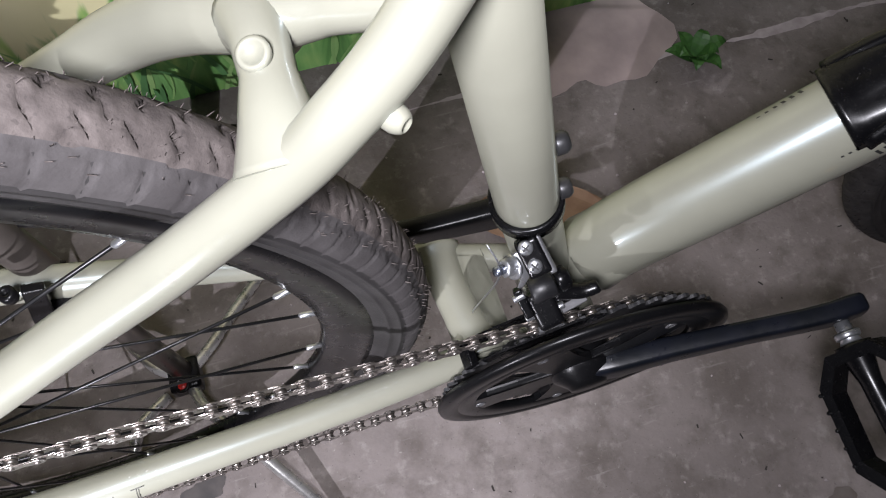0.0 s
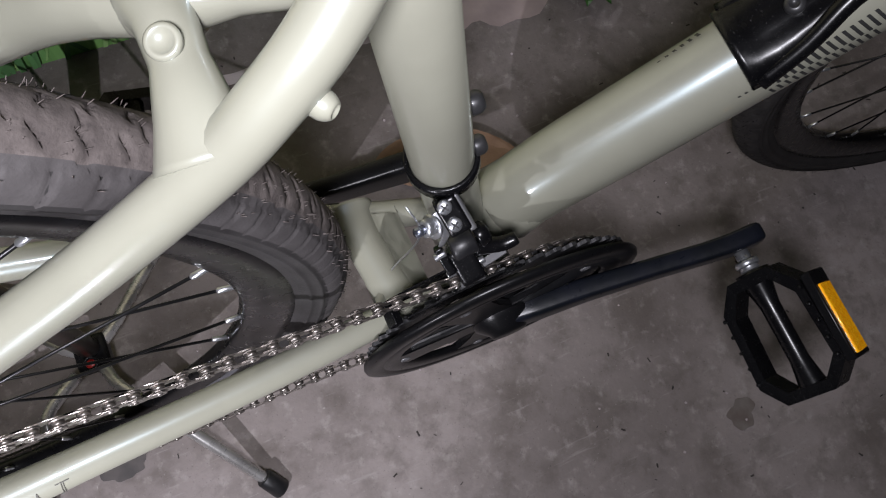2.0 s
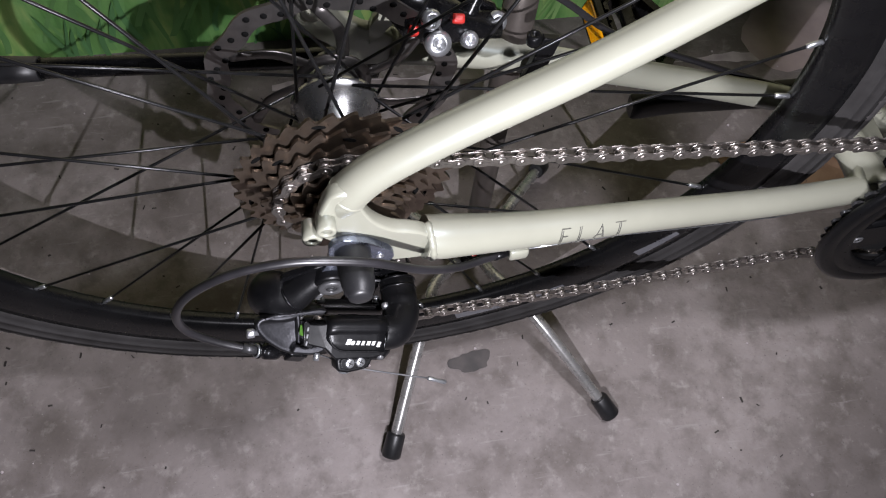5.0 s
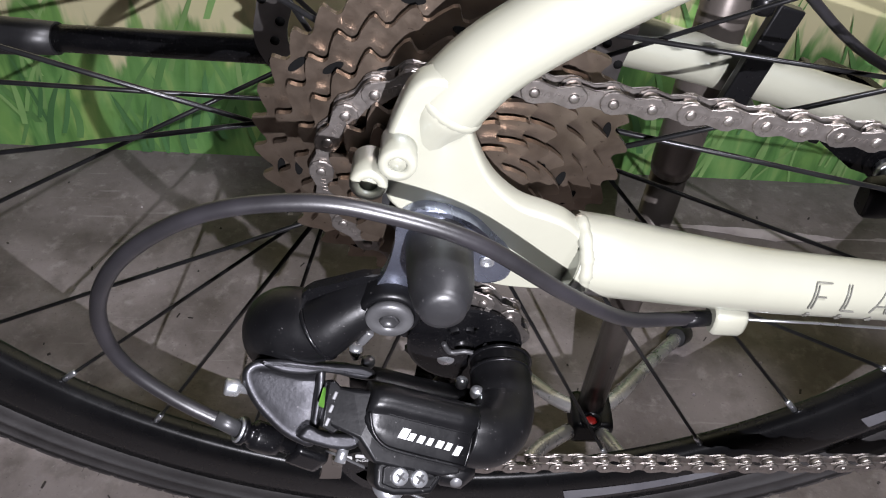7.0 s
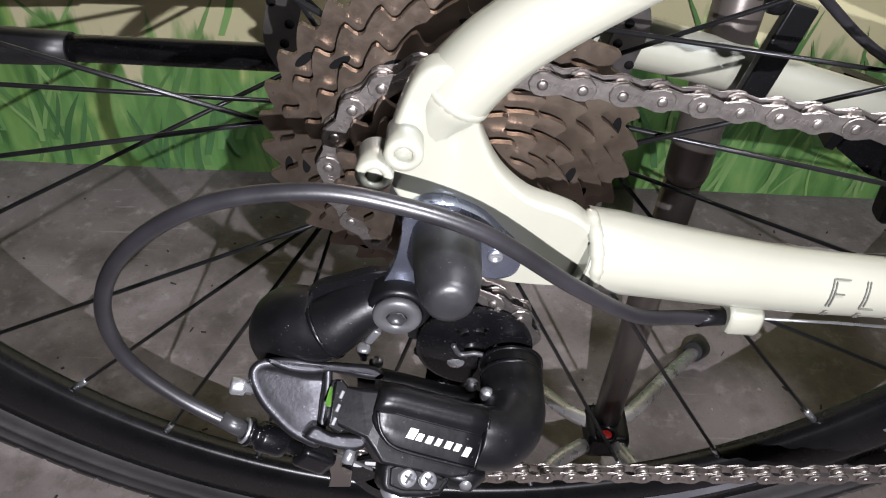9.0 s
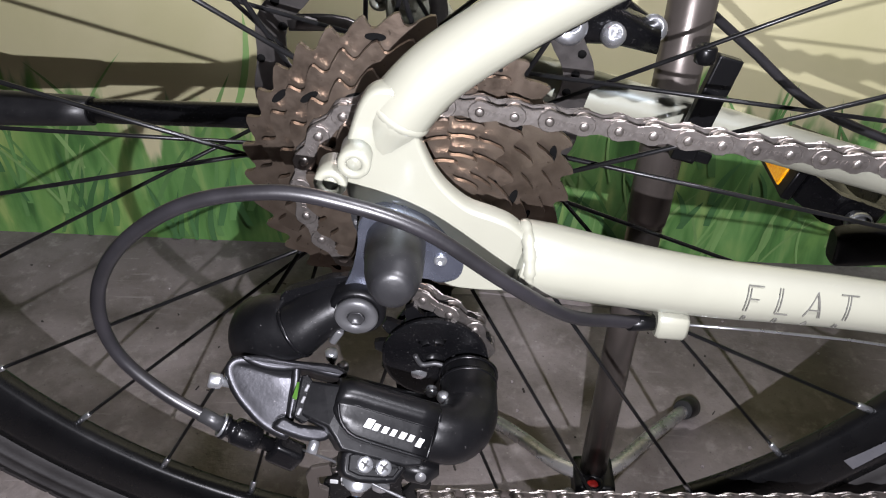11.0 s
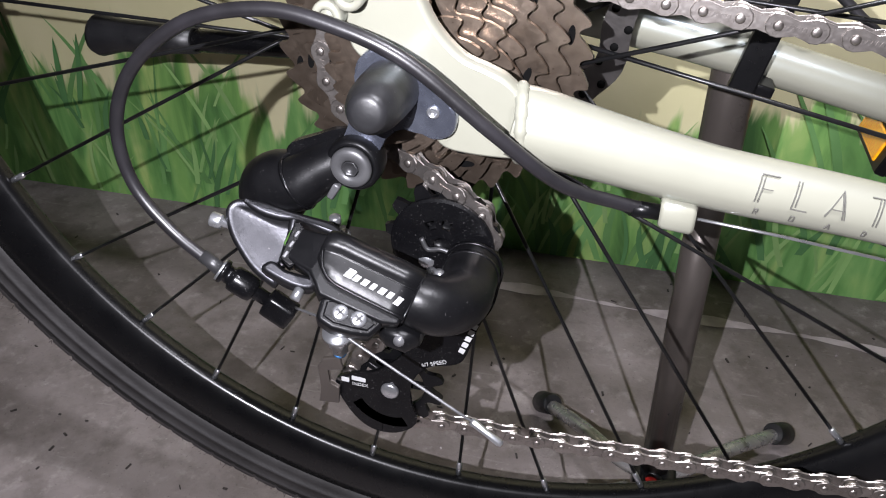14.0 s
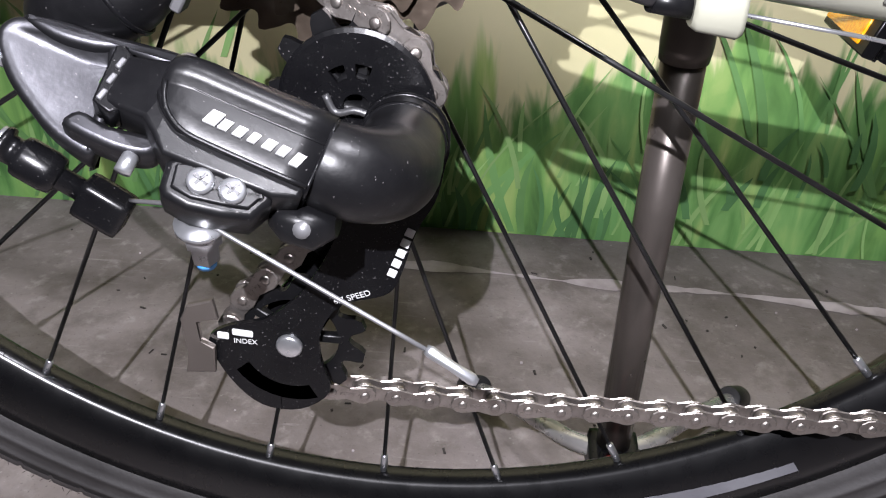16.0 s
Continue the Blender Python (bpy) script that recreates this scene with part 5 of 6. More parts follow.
anchor = part("cable_anchor", bm, STEEL, rd, "bright cable anchor nut")
bm = B()
turned(bm, [(0, 0), (0.0062, 0), (0.0062, 0.0013), (0, 0.0013)], (0.0042, -0.1185, 0.3450), (0.1, -0.25, 1), 20)
part("washer", bm, STEEL, anchor)
bm = B()
turned(bm, [(0, -0.0030), (0.0026, -0.0030), (0.0030, 0), (0, 0)], (0.0031, -0.1160, 0.3350), (0.1, -0.25, 1), 12)
part("anchor_tip", bm, BLUE, anchor, "blue thread-lock tip")
PIN = [(0, 0), (0.0015, 0), (0.0015, 0.0045), (0.0025, 0.0047), (0.0025, 0.0080), (0.0018, 0.0086), (0, 0.0088)]
STUD = [(0, 0), (0.0026, 0), (0.0026, 0.002), (0, 0.0026)]
for prof, p, ax in (([(0, -0.004), (0.0030, -0.004), (0.0030, 0.000), (0.0042, 0.0004), (0.0042, 0.0026), (0.0034, 0.0036), (0, 0.004)], (0.0242, -0.0600, 0.3455), (0, -1, 0.3)),
                    (PIN, (-0.0108, -0.0770, 0.3635), (0.05, -0.15, 1)),
                    (STUD, (-0.0060, -0.0800, 0.3640), (0.1, -0.3, 1)),
                    (STUD, (0.0300, -0.0770, 0.3490), (0.1, -0.3, 1)),
                    (STUD, (0.0352, -0.0850, 0.3545), (0.1, -0.3, 1)),
                    ([(0, -0.002), (0.0020, -0.002), (0.0020, 0.0028), (0, 0.0030)], tuple(on_link(-0.0134, -0.0128, -0.0120)), tuple(-EV))):
    bm = B()
    turned(bm, prof, p, ax, 14)
    part("pivot_pin", bm, STEEL, rd, "bright pivot pin")
bm = B()
hull(bm, [((-0.0130, -0.0780, 0.3520), 0.0040, 0.0030), ((-0.0060, -0.0780, 0.3510), 0.0055, 0.0045), ((0.0140, -0.0780, 0.3440), 0.0055, 0.0045), ((0.0320, -0.0790, 0.3400), 0.0055, 0.0045), ((0.0360, -0.0780, 0.3390), 0.0040, 0.0030)], 16)
part("inner_link_body", bm, RESIN, rd)
# barrel adjuster, B-screw, cable stop
bm = B()
turned(bm, [(0, -0.003), (0.0018, -0.003), (0.0018, -0.009), (0.0028, -0.0095), (0.0030, -0.0105), (0.0030, -0.0135), (0.0025, -0.0142), (0, -0.0142)], (-0.0390, -0.1010, 0.3745), V((0.92, 0.1, -0.28)), 14)
part("adjusting_screw", bm, STEEL, rd, "bright adjusting screw")
D_ADJ = V((0.80, 0.05, -0.55)).normalized()
bm = B()
turned(bm, [(0, 0), (0.0050, 0), (0.0052, 0.0008), (0.0050, 0.0016), (0.0038, 0.0020), (0.0038, 0.0042), (0.0052, 0.0050), (0.0055, 0.0062), (0.0055, 0.0125), (0.0050, 0.0150), (0.0036, 0.0156), (0.0030, 0.0160), (0.0030, 0.026), (0, 0.026)], (-0.0495, -0.1055, 0.3563), D_ADJ, 20)
block(bm, (0.013, 0.008, 0.011), Matrix.Translation(V((-0.0268, -0.1045, 0.3403))) @ pose(0, 0, 0, 0, 33, 0), 0.002)
part("barrel_adjuster", bm, BLACK, rd, "black barrel adjuster")
bm = B()
turned(bm, [(0.0034, -0.0010), (0.0046, -0.0010), (0.0046, 0.0002), (0.0034, 0.0002)], (-0.0495, -0.1055, 0.3563), D_ADJ, 16, close=True)
part("ferrule_ring", bm, STEEL, rd)
# cage with pulleys
bm = B()
OUTP = curve_outline([(0.0575, 0.348), (0.0570, 0.338), (0.0545, 0.327), (0.0490, 0.316), (0.0440, 0.299), (0.0390, 0.2915), (0.0245, 0.2860), (0.0170, 0.2740), (0.0165, 0.2620), (0.0190, 0.2480), (0.0080, 0.2385), (-0.0060, 0.2390), (-0.0165, 0.2500), (-0.0225, 0.2665), (-0.0150, 0.2735), (-0.0030, 0.2770), (0.0060, 0.2840), (0.0130, 0.2920), (0.0220, 0.3080), (0.0290, 0.3280), (0.0330, 0.3450), (0.0440, 0.3540)], 4)
i_cut = min(range(len(OUTP)), key=lambda k: abs(OUTP[k][0] - 0.001) + 10 * max(0, OUTP[k][1] - 0.245))
slot = [(P2[0] + r * math.cos(math.radians(a)), P2[1] + r * math.sin(math.radians(a))) for r, angles in ((0.0230, range(258, 204, -8)), (0.0168, range(206, 296, 12)), (0.0230, range(292, 258, -8))) for a in angles]
OUTP = OUTP[:i_cut + 1] + [(OUTP[i_cut][0], slot[0][1])] + slot + [(OUTP[i_cut][0] + 0.0002, slot[-1][1]), (OUTP[i_cut][0] + 0.0002, OUTP[i_cut][1])] + OUTP[i_cut + 1:]
slab(bm, OUTP, -0.0657, -0.0637)
cage = part("cage_plate", bm, BLACK, rd, "black outer cage plate with white print")
bm = B()
RADII, SECTORS = (0.0040, 0.0085, 0.0128, 0.0215, 0.0228), 48
grid = [[bm.verts.new((P1[0] + 0.001 + r * math.cos(2 * math.pi * k / SECTORS), -0.0634 + (0.0005 if j == 4 else 0.0), P1[1] - 0.002 + r * math.sin(2 * math.pi * k / SECTORS))) for k in range(SECTORS)] for j, r in enumerate(RADII)]
for j in range(4):
    for k in range(SECTORS):
        a = 360 * k / SECTORS
        if j == 1 and any(abs(a - c) < 12 for c in (72, 112)):
            continue
        bm.faces.new((grid[j][k], grid[j][(k + 1) % SECTORS], grid[j + 1][(k + 1) % SECTORS], grid[j + 1][k]))
made = bmesh.ops.extrude_face_region(bm, geom=bm.faces[:])
bmesh.ops.translate(bm, verts=[g for g in made["geom"] if isinstance(g, bmesh.types.BMVert)], vec=(0, 0.0014, 0))
guide = part("guide_plate", bm, BLACK, rd, "black round guide plate with small windows")
bm = B()
sweep(bm, smooth_path([(P1[0] - 0.0075, -0.0650, P1[1] + 0.002), (P1[0] - 0.0045, -0.0655, P1[1] - 0.0030), (P1[0] + 0.0010, -0.0655, P1[1] - 0.0020), (P1[0] + 0.0065, -0.0655, P1[1] - 0.0030), (P1[0] + 0.0095, -0.0650, P1[1] + 0.002)], 4), 0.0011, 8)
part("guide_clip", bm, DARKMETAL, guide, "bent steel clip")
bm = B()
slab(bm, curve_outline([(0.0500, 0.350), (0.0460, 0.330), (0.0400, 0.305), (0.0300, 0.285), (0.0180, 0.270), (0.0080, 0.2535), (0.0010, 0.2520), (-0.0070, 0.256), (-0.0060, 0.272), (0.0070, 0.290), (0.0130, 0.320), (0.0100, 0.350), (0.0200, 0.372), (0.0420, 0.370)], 4), -0.0485, -0.0468, 0.0004, 1)
part("inner_cage_plate", bm, BLACK, rd)
for c in (P1, P2):
    bm = B()
    sprocket(bm, 11, c[0], c[1], CH_Y1, 0.0026, 0.0155, 0.3, 0.0030)
    for k in range(5):
        a = k * 2 * math.pi / 5
        block(bm, (0.0035, 0.0035, 0.013), Matrix.Translation((c[0] + 0.0105 * math.cos(a), CH_Y1, c[1] + 0.0105 * math.sin(a))) @ Matrix.Rotation(-a + math.pi / 2, 4, "Y"), 0.0006, 1)
    turned(bm, [(0.0025, -0.004), (0.007, -0.004), (0.007, 0.004), (0.0025, 0.004)], (c[0], CH_Y1, c[1]), (0, 1, 0), 18, close=True)
    part("jockey_wheel", bm, RESIN, rd)
bm = B()
cross_screw(bm, (P2[0], -0.0657, P2[1] + 0.0015), (0, -1, 0), 0.0046, 0.0018)
part("pulley_bolt", bm, STEEL, rd, "bright lower pulley bolt")
bm = B()
slab(bm, [(-0.0300, 0.2770), (-0.0270, 0.2830), (-0.0180, 0.2860), (-0.0170, 0.2780), (-0.0250, 0.2770), (-0.0245, 0.2680), (-0.0195, 0.2660), (-0.0205, 0.2550), (-0.0310, 0.2540), (-0.0285, 0.2640)], -0.0690, -0.0664, 0.0005, 1)
part("chain_guide_tab", bm, POST, rd, "bent metal chain guide tab")

# printing on the derailleur: plain bars for marks, words where they can be read
FRONTM = Matrix.Rotation(radians(90), 4, "X")
o = on_link(-0.0004, -0.0018, 0.0022)
for k, (w, hgt) in enumerate(((0.0038, 0.0036), (0.0028, 0.0026), (0.0028, 0.0026), (0.0024, 0.0026), (0.0030, 0.0026), (0.0026, 0.0026), (0.0028, 0.0034))):
    bm = B()
    w *= 0.78
    a = o + EX * (0.0035 * k) + EV * (-0.0010 if k == 6 else 0)
    quad = [a, a + EX * w, a + EX * (w + 0.30 * hgt) + EV * hgt, a + EX * (0.30 * hgt) + EV * hgt]
    lo = [bm.verts.new(q - EN * 0.0006) for q in quad]
    hi = [bm.verts.new(q + EN * 0.0002) for q in quad]
    bm.faces.new(hi)
    for j in range(4):
        bm.faces.new((lo[j], lo[(j + 1) % 4], hi[(j + 1) % 4], hi[j]))
    part("printed_mark", bm, WHITE, link, "white slanted maker's mark")
for k in range(5):
    bm = B()
    block(bm, (0.0030, 0.0003, 0.0028), pose(0.0415 + 0.0014 * k, -0.0659, 0.3005 + 0.0038 * k, 0, -68, 0), 0.0002, 1)
    part("printed_mark", bm, WHITE, cage, "white mark")
for x, z, w, h in ((-0.0170, 0.2695, 0.0040, 0.0028), (-0.0100, 0.2712, 0.0072, 0.0026)):
    bm = B()
    block(bm, (w, 0.0003, h), pose(x, -0.0659, z, 0, 4, 0), 0.0003, 1)
    part("printed_mark", bm, WHITE, cage, "white mark")
lettering("printed_words", "INDEX", 0.0028, pose(-0.0135, -0.0660, 0.2668) @ FRONTM, WHITE, cage, "white print")
lettering("printed_words", "6/7 SPEED", 0.0031, pose(0.0225, -0.0660, 0.2865, 0, -22, 0) @ FRONTM, WHITE, cage, "white print")

# gear cable and its inner wire
tube("gear_cable", [(0.1150, -0.0735, 0.3905), (0.1000, -0.0790, 0.3955), (0.0800, -0.0870, 0.4045), (0.0560, -0.0960, 0.4260), (0.0280, -0.0995, 0.4490), (0.0030, -0.1000, 0.4590), (-0.0210, -0.1000, 0.4625), (-0.0500, -0.1000, 0.4560), (-0.0745, -0.1000, 0.4375), (-0.0868, -0.1000, 0.4140), (-0.0860, -0.1000, 0.3890), (-0.0715, -0.1020, 0.3700), (-0.0505, -0.1050, 0.3560)], 0.0026, CABLE, bike, 8, 14, label="black gear cable housing")
bm = B()
sweep(bm, [(0.1060, -0.0765, 0.3925), (0.1180, -0.0728, 0.3900)], 0.0031, 14)
part("cable_ferrule", bm, PLASTIC, bike)
bm = B()
sweep(bm, [(-0.0580, -0.1038, 0.3610), (-0.0495, -0.1052, 0.3556)], 0.0030, 14)
part("cable_ferrule", bm, DARKMETAL, bike)
bm = B()
hull(bm, [((0.1165, -0.0735, 0.3915), 0.0056, 0.0046), ((0.118, -0.0735, 0.3913), 0.0064, 0.0054), ((0.128, -0.0722, 0.3895), 0.0064, 0.0054), ((0.1295, -0.0720, 0.3893), 0.0056, 0.0046)], 16, 3.0)
block(bm, (0.012, 0.007, 0.010), pose(0.124, -0.0690, 0.3960, 0, 10, 0), 0.002)
part("cable_stop", bm, CREAM, bike, "cream painted cable stop")
tube("gear_wire", [(0.1290, -0.0722, 0.3890), (0.200, -0.0640, 0.3770), (0.330, -0.050, 0.348), (0.45, -0.02, 0.312)], 0.0006, STEEL, bike, 2, 6, label="bare steel gear wire")
tube("gear_wire", [(-0.0200, -0.1040, 0.3420), (-0.004, -0.114, 0.3475), (0.0040, -0.119, 0.3475), (0.016, -0.1225, 0.3430), (0.060, -0.1276, 0.3205)], 0.00062, GUNMETAL, rd, 5, 6, label="bare steel gear wire")
bm = B()
sweep(bm, [(0.0590, -0.1275, 0.3211), (0.0600, -0.1276, 0.3206), (0.0655, -0.1290, 0.3178), (0.0705, -0.1300, 0.3152), (0.0717, -0.1302, 0.3146)], [0.0012, 0.0016, 0.0013, 0.0016, 0.001], 10)
part("cable_crimp", bm, STEEL, rd, "bright crimped cable end")

# FLAT ROAD on the chain stay
bm = B()


def stroke(p, q, w=0.00055):
    a, b2 = V((p[0], 0, p[1])), V((q[0], 0, q[1]))
    d = (b2 - a) / 6
    for k in range(6):
        block(bm, (d.length * 1.08, 0.0006, w), Matrix.Translation(a + d * (k + 0.5)) @ Matrix.Rotation(-math.atan2(d.z, d.x), 4, "Y"))


SL = 0.16
GLYPH = {"F": [((0, 0), (0, 1)), ((0.12, 0), (0.12, 0.9)), ((0, 1), (0.62, 1)), ((0.12, 0.5), (0.5, 0.5))],
         "L": [((0, 0), (0, 1)), ((0.12, 0.1), (0.12, 1)), ((0, 0), (0.55, 0))],
         "A": [((-0.1, 0), (0.3, 1)), ((0.3, 1), (0.6, 0)), ((0.3, 0.85), (0.52, 0)), ((0.08, 0.3), (0.5, 0.3))],
         "T": [((0.3, 0), (0.3, 1)), ((0.42, 0), (0.42, 1)), ((0, 1), (0.75, 1))],
         "R": [((0, 0), (0, 1)), ((0, 1), (0.5, 1)), ((0.5, 1), (0.5, 0.5)), ((0.5, 0.5), (0, 0.5)), ((0.25, 0.5), (0.55, 0))],
         "O": [((0, 0), (0, 1)), ((0, 1), (0.55, 1)), ((0.55, 1), (0.55, 0)), ((0.55, 0), (0, 0))],
         "D": [((0, 0), (0, 1)), ((0, 1), (0.45, 0.9)), ((0.45, 0.9), (0.45, 0.1)), ((0.45, 0.1), (0, 0))]}


def write(text, x0, step, size, slant, w):
    for k, ch in enumerate(text):
        for p, q in GLYPH[ch]:
            stroke((x0 + k * step + (p[0] + slant * p[1]) * size, p[1] * size), (x0 + k * step + (q[0] + slant * q[1]) * size, q[1] * size), w)


def wrap(bm, low):
    """Lays flat lettering round the chain stay, its foot at the angle low above the tube's side."""
    for v in bm.verts:
        f = (v.co.x - 0.13) / 0.07
        r = 0.0118 - 0.0010 * f
        turn = radians(low) + v.co.z / r
        v.co = (v.co.x, -0.066 + 0.006 * f - (r + 0.0006 - v.co.y) * math.cos(turn), 0.404 - 0.011 * f + (r + 0.0006 - v.co.y) * math.sin(turn))


write("FLAT", 0.1475, 0.0127, 0.0098, SL, 0.00036)
wrap(bm, 1)
part("lettering", bm, GREYP, bike, "thin grey outlined lettering")
bm = B()
write("ROAD", 0.1480, 0.0127, 0.0024, SL, 0.00030)
wrap(bm, -25)
part("lettering", bm, GREYP, bike, "small thin grey lettering")

# ---- disc brake ----
bm = B()
for r0, r1 in ((0.066, 0.0805),):
    n = 96
    rings = [[], [], [], []]
    for k in range(n):
        a = 2 * math.pi * k / n
        w = 0.0016 * math.sin(a * 12)
        for ring, r, y in zip(rings, (r1 + w, r1 + w, r0 + w, r0 + w), (0.0455, 0.0475, 0.0475, 0.0455)):
            ring.append(bm.verts.new((AX + r * math.cos(a), y, AZ + r * math.sin(a))))
    for i in range(4):
        for k in range(n):
            bm.faces.new((rings[i][k], rings[i][(k + 1) % n], rings[(i + 1) % 4][(k + 1) % n], rings[(i + 1) % 4][k]))
rotor = part("brake_rotor", bm, ROTOR, rear, "drilled steel brake rotor")
for k in range(6):
    a = k * math.pi / 3 + 0.2
    bm = B()
    for s in (0.35,):
        sweep(bm, smooth_path([(AX + r * math.cos(a + s * t), 0.0465, AZ + r * math.sin(a + s * t)) for r, t in ((0.022, 0.0), (0.045, 0.5), (0.068, 1.2))], 4), 0.0042, 8, 0.28, up=(0, 1, 0))
    part("rotor_arm", bm, ROTOR, rotor)
bm = B()
turned(bm, [(0.017, 0.0455), (0.025, 0.0455), (0.025, 0.0475), (0.017, 0.0475)], (AX, 0, AZ), (0, 1, 0), 36, close=True)
part("rotor_carrier", bm, ROTOR, rotor)
# solid dark discs set in the rotor paint the shade of its drilling
for k in range(48):
    bm = B()
    a, r = 2 * math.pi * k / 48, (0.0695, 0.0732, 0.077)[k % 3]
    turned(bm, [(0, 0.0450), (0.0021, 0.0450), (0.0021, 0.0480), (0, 0.0480)], (AX + r * math.cos(a), 0, AZ + r * math.sin(a)), (0, 1, 0), 10)
    part("rotor_hole", bm, HOLE_SHADE, rotor)
bm = B()
hull(bm, [((0.056, 0.056, 0.484), 0.010, 0.009), ((0.064, 0.055, 0.480), 0.019, 0.012), ((0.080, 0.055, 0.473), 0.021, 0.013), ((0.093, 0.056, 0.467), 0.016, 0.012), ((0.108, 0.058, 0.459), 0.009, 0.009), ((0.130, 0.062, 0.451), 0.007, 0.008)], 20, 3.0)
block(bm, (0.080, 0.008, 0.010), pose(0.094, 0.074, 0.474, 0, 34, 0), 0.003)
sweep(bm, smooth_path([(0.106, 0.060, 0.462), (0.114, 0.066, 0.478), (0.120, 0.072, 0.494), (0.128, 0.074, 0.492), (0.134, 0.076, 0.480)], 4), [0.006, 0.0045, 0.005, 0.0055, 0.005], 12)
caliper = part("brake_caliper", bm, BLACK, bike, "black mechanical disc brake caliper")
for p, r in (((0.061, 0.058, 0.497), 0.0068), ((0.127, 0.062, 0.455), 0.0068), ((0.0844, 0.0405, 0.4632), 0.0085), ((0.1058, 0.0464, 0.4576), 0.0058), ((0.079, 0.041, 0.484), 0.0062)):
    bm = B()
    bolt(bm, p, (0.1, -0.75, 0.65), r, 0.004, 0.5, True)
    part("caliper_bolt", bm, STEEL, caliper, "bright caliper bolt")
bm = B()
block(bm, (0.008, 0.006, 0.006), pose(0.0975, 0.047, 0.4760, 30, 10, 0), 0.002)
part("pad_tab", bm, RED, caliper, "red plastic tab")
bm = B()
block(bm, (0.006, 0.006, 0.008), pose(0.069, 0.042, 0.474, 30, 10, 0), 0.002)
part("pad_tab", bm, RED, caliper, "red plastic tab")
bm = B()
block(bm, (0.012, 0.010, 0.012), pose(0.062, 0.074, 0.512, 0, 20, 0), 0.002)
block(bm, (0.010, 0.012, 0.016), pose(0.128, 0.082, 0.474, 0, 0, 0), 0.002)
sweep(bm, smooth_path([(0.066, 0.074, 0.514), (0.085, 0.074, 0.526), (0.108, 0.078, 0.520), (0.122, 0.082, 0.492), (0.128, 0.082, 0.478)], 5), 0.0009, 6)
part("brake_arm", bm, STEEL, caliper, "steel cable arm and wire")
tube("brake_cable", [(0.128, 0.084, 0.476), (0.150, 0.090, 0.462), (0.185, 0.092, 0.436), (0.230, 0.084, 0.405), (0.30, 0.068, 0.384), (0.40, 0.05, 0.352)], 0.0026, CABLE, bike, 6, 12, label="black brake cable housing")
bm = B()
slab(bm, curve_outline([(0.045, 0.428), (0.06, 0.446), (0.075, 0.462), (0.078, 0.490), (0.060, 0.500), (0.045, 0.488), (0.062, 0.470), (0.048, 0.452)], 4), 0.0735, 0.0810, 0.0015, 1)
part("caliper_mount", bm, CREAM, bike)
# kickstand, folded back
tube("kickstand", [(0.045, 0.104, 0.384), (0.035, 0.112, 0.376), (0.0, 0.117, 0.371), (-0.21, 0.143, 0.355)], 0.0078, BLACK, bike, 6, 18, label="black kickstand folded back")
bm = B()
sweep(bm, [(-0.195, 0.141, 0.356), (-0.215, 0.1435, 0.3545), (-0.258, 0.149, 0.3515), (-0.276, 0.151, 0.350), (-0.279, 0.1515, 0.350)], [0.0092, 0.0102, 0.0115, 0.0155, 0.0145], 20)
part("kickstand_foot", bm, RUBCAP, bike, "flared black rubber foot")
bm = B()
block(bm, (0.022, 0.020, 0.026), pose(0.044, 0.094, 0.394, 0, 8, 0), 0.004)
part("kickstand_bracket", bm, BLACK, bike)

# seat tube bottle bolts and print
for z in (0.562, 0.510):
    bm = B()
    x = 0.4425 + (0.49 - z) * 0.206 + 0.0176
    bolt(bm, (x, -0.003, z + 0.004), (0.97, -0.05, 0.22), 0.0058, 0.0045, 0.5, True)
    part("bottle_bolt", bm, DARKMETAL, bike, "dark bottle cage bolt")

# down tube: bottle cage and hatched print
D_DT = V((0.615 - 0.525, 0, 0.481 - 0.413)).normalized()
N_DT = V((-D_DT.z, 0, D_DT.x))
O_DT = V((0.637, 0, 0.4976)) + D_DT * 0.010


def on_tube(s, ang, off=0.0):
    """A point on the down tube: s along it from its mark, ang round it from its top, towards the drive side."""
    r = 0.0278 + off
    return O_DT + D_DT * s + N_DT * (r * 1.12 * math.cos(ang)) + V((0, -r * math.sin(ang), 0))


bm = B()
S_ROWS = (-0.0150, -0.0140, -0.0110, -0.0040, 0.0060, 0.0160, 0.0260, 0.0380, 0.0520, 0.0700, 0.0900, 0.1200, 0.1600)
rows = []
for k, sv in enumerate(S_ROWS):
    half = float(np.interp(sv, (-0.015, -0.004, 0.010, 0.026, 0.045, 0.070, 0.160), (0.92, 0.94, 0.90, 0.70, 0.46, 0.36, 0.36)))
    row = []
    for j in range(13):
        u = -1 + j / 6
        lift = 0.0075 - (0.0026 if abs(u) < 0.45 and 2 < k else 0.0) - (0.0022 if j in (0, 12) or k == 0 else 0.0)
        row.append((bm.verts.new(on_tube(sv, u * half, lift)), bm.verts.new(on_tube(sv, u * half, 0.0012))))
    rows.append(row)
for p, q in zip(rows, rows[1:]):
    for j in range(12):
        bm.faces.new((p[j][0], p[j + 1][0], q[j + 1][0], q[j][0])).smooth = True
        bm.faces.new((p[j][1], q[j][1], q[j + 1][1], p[j + 1][1]))
    for j in (0, 12):
        bm.faces.new((p[j][0], q[j][0], q[j][1], p[j][1]))
for p in (rows[0], rows[-1]):
    for j in range(12):
        bm.faces.new((p[j][0], p[j][1], p[j + 1][1], p[j + 1][0]))
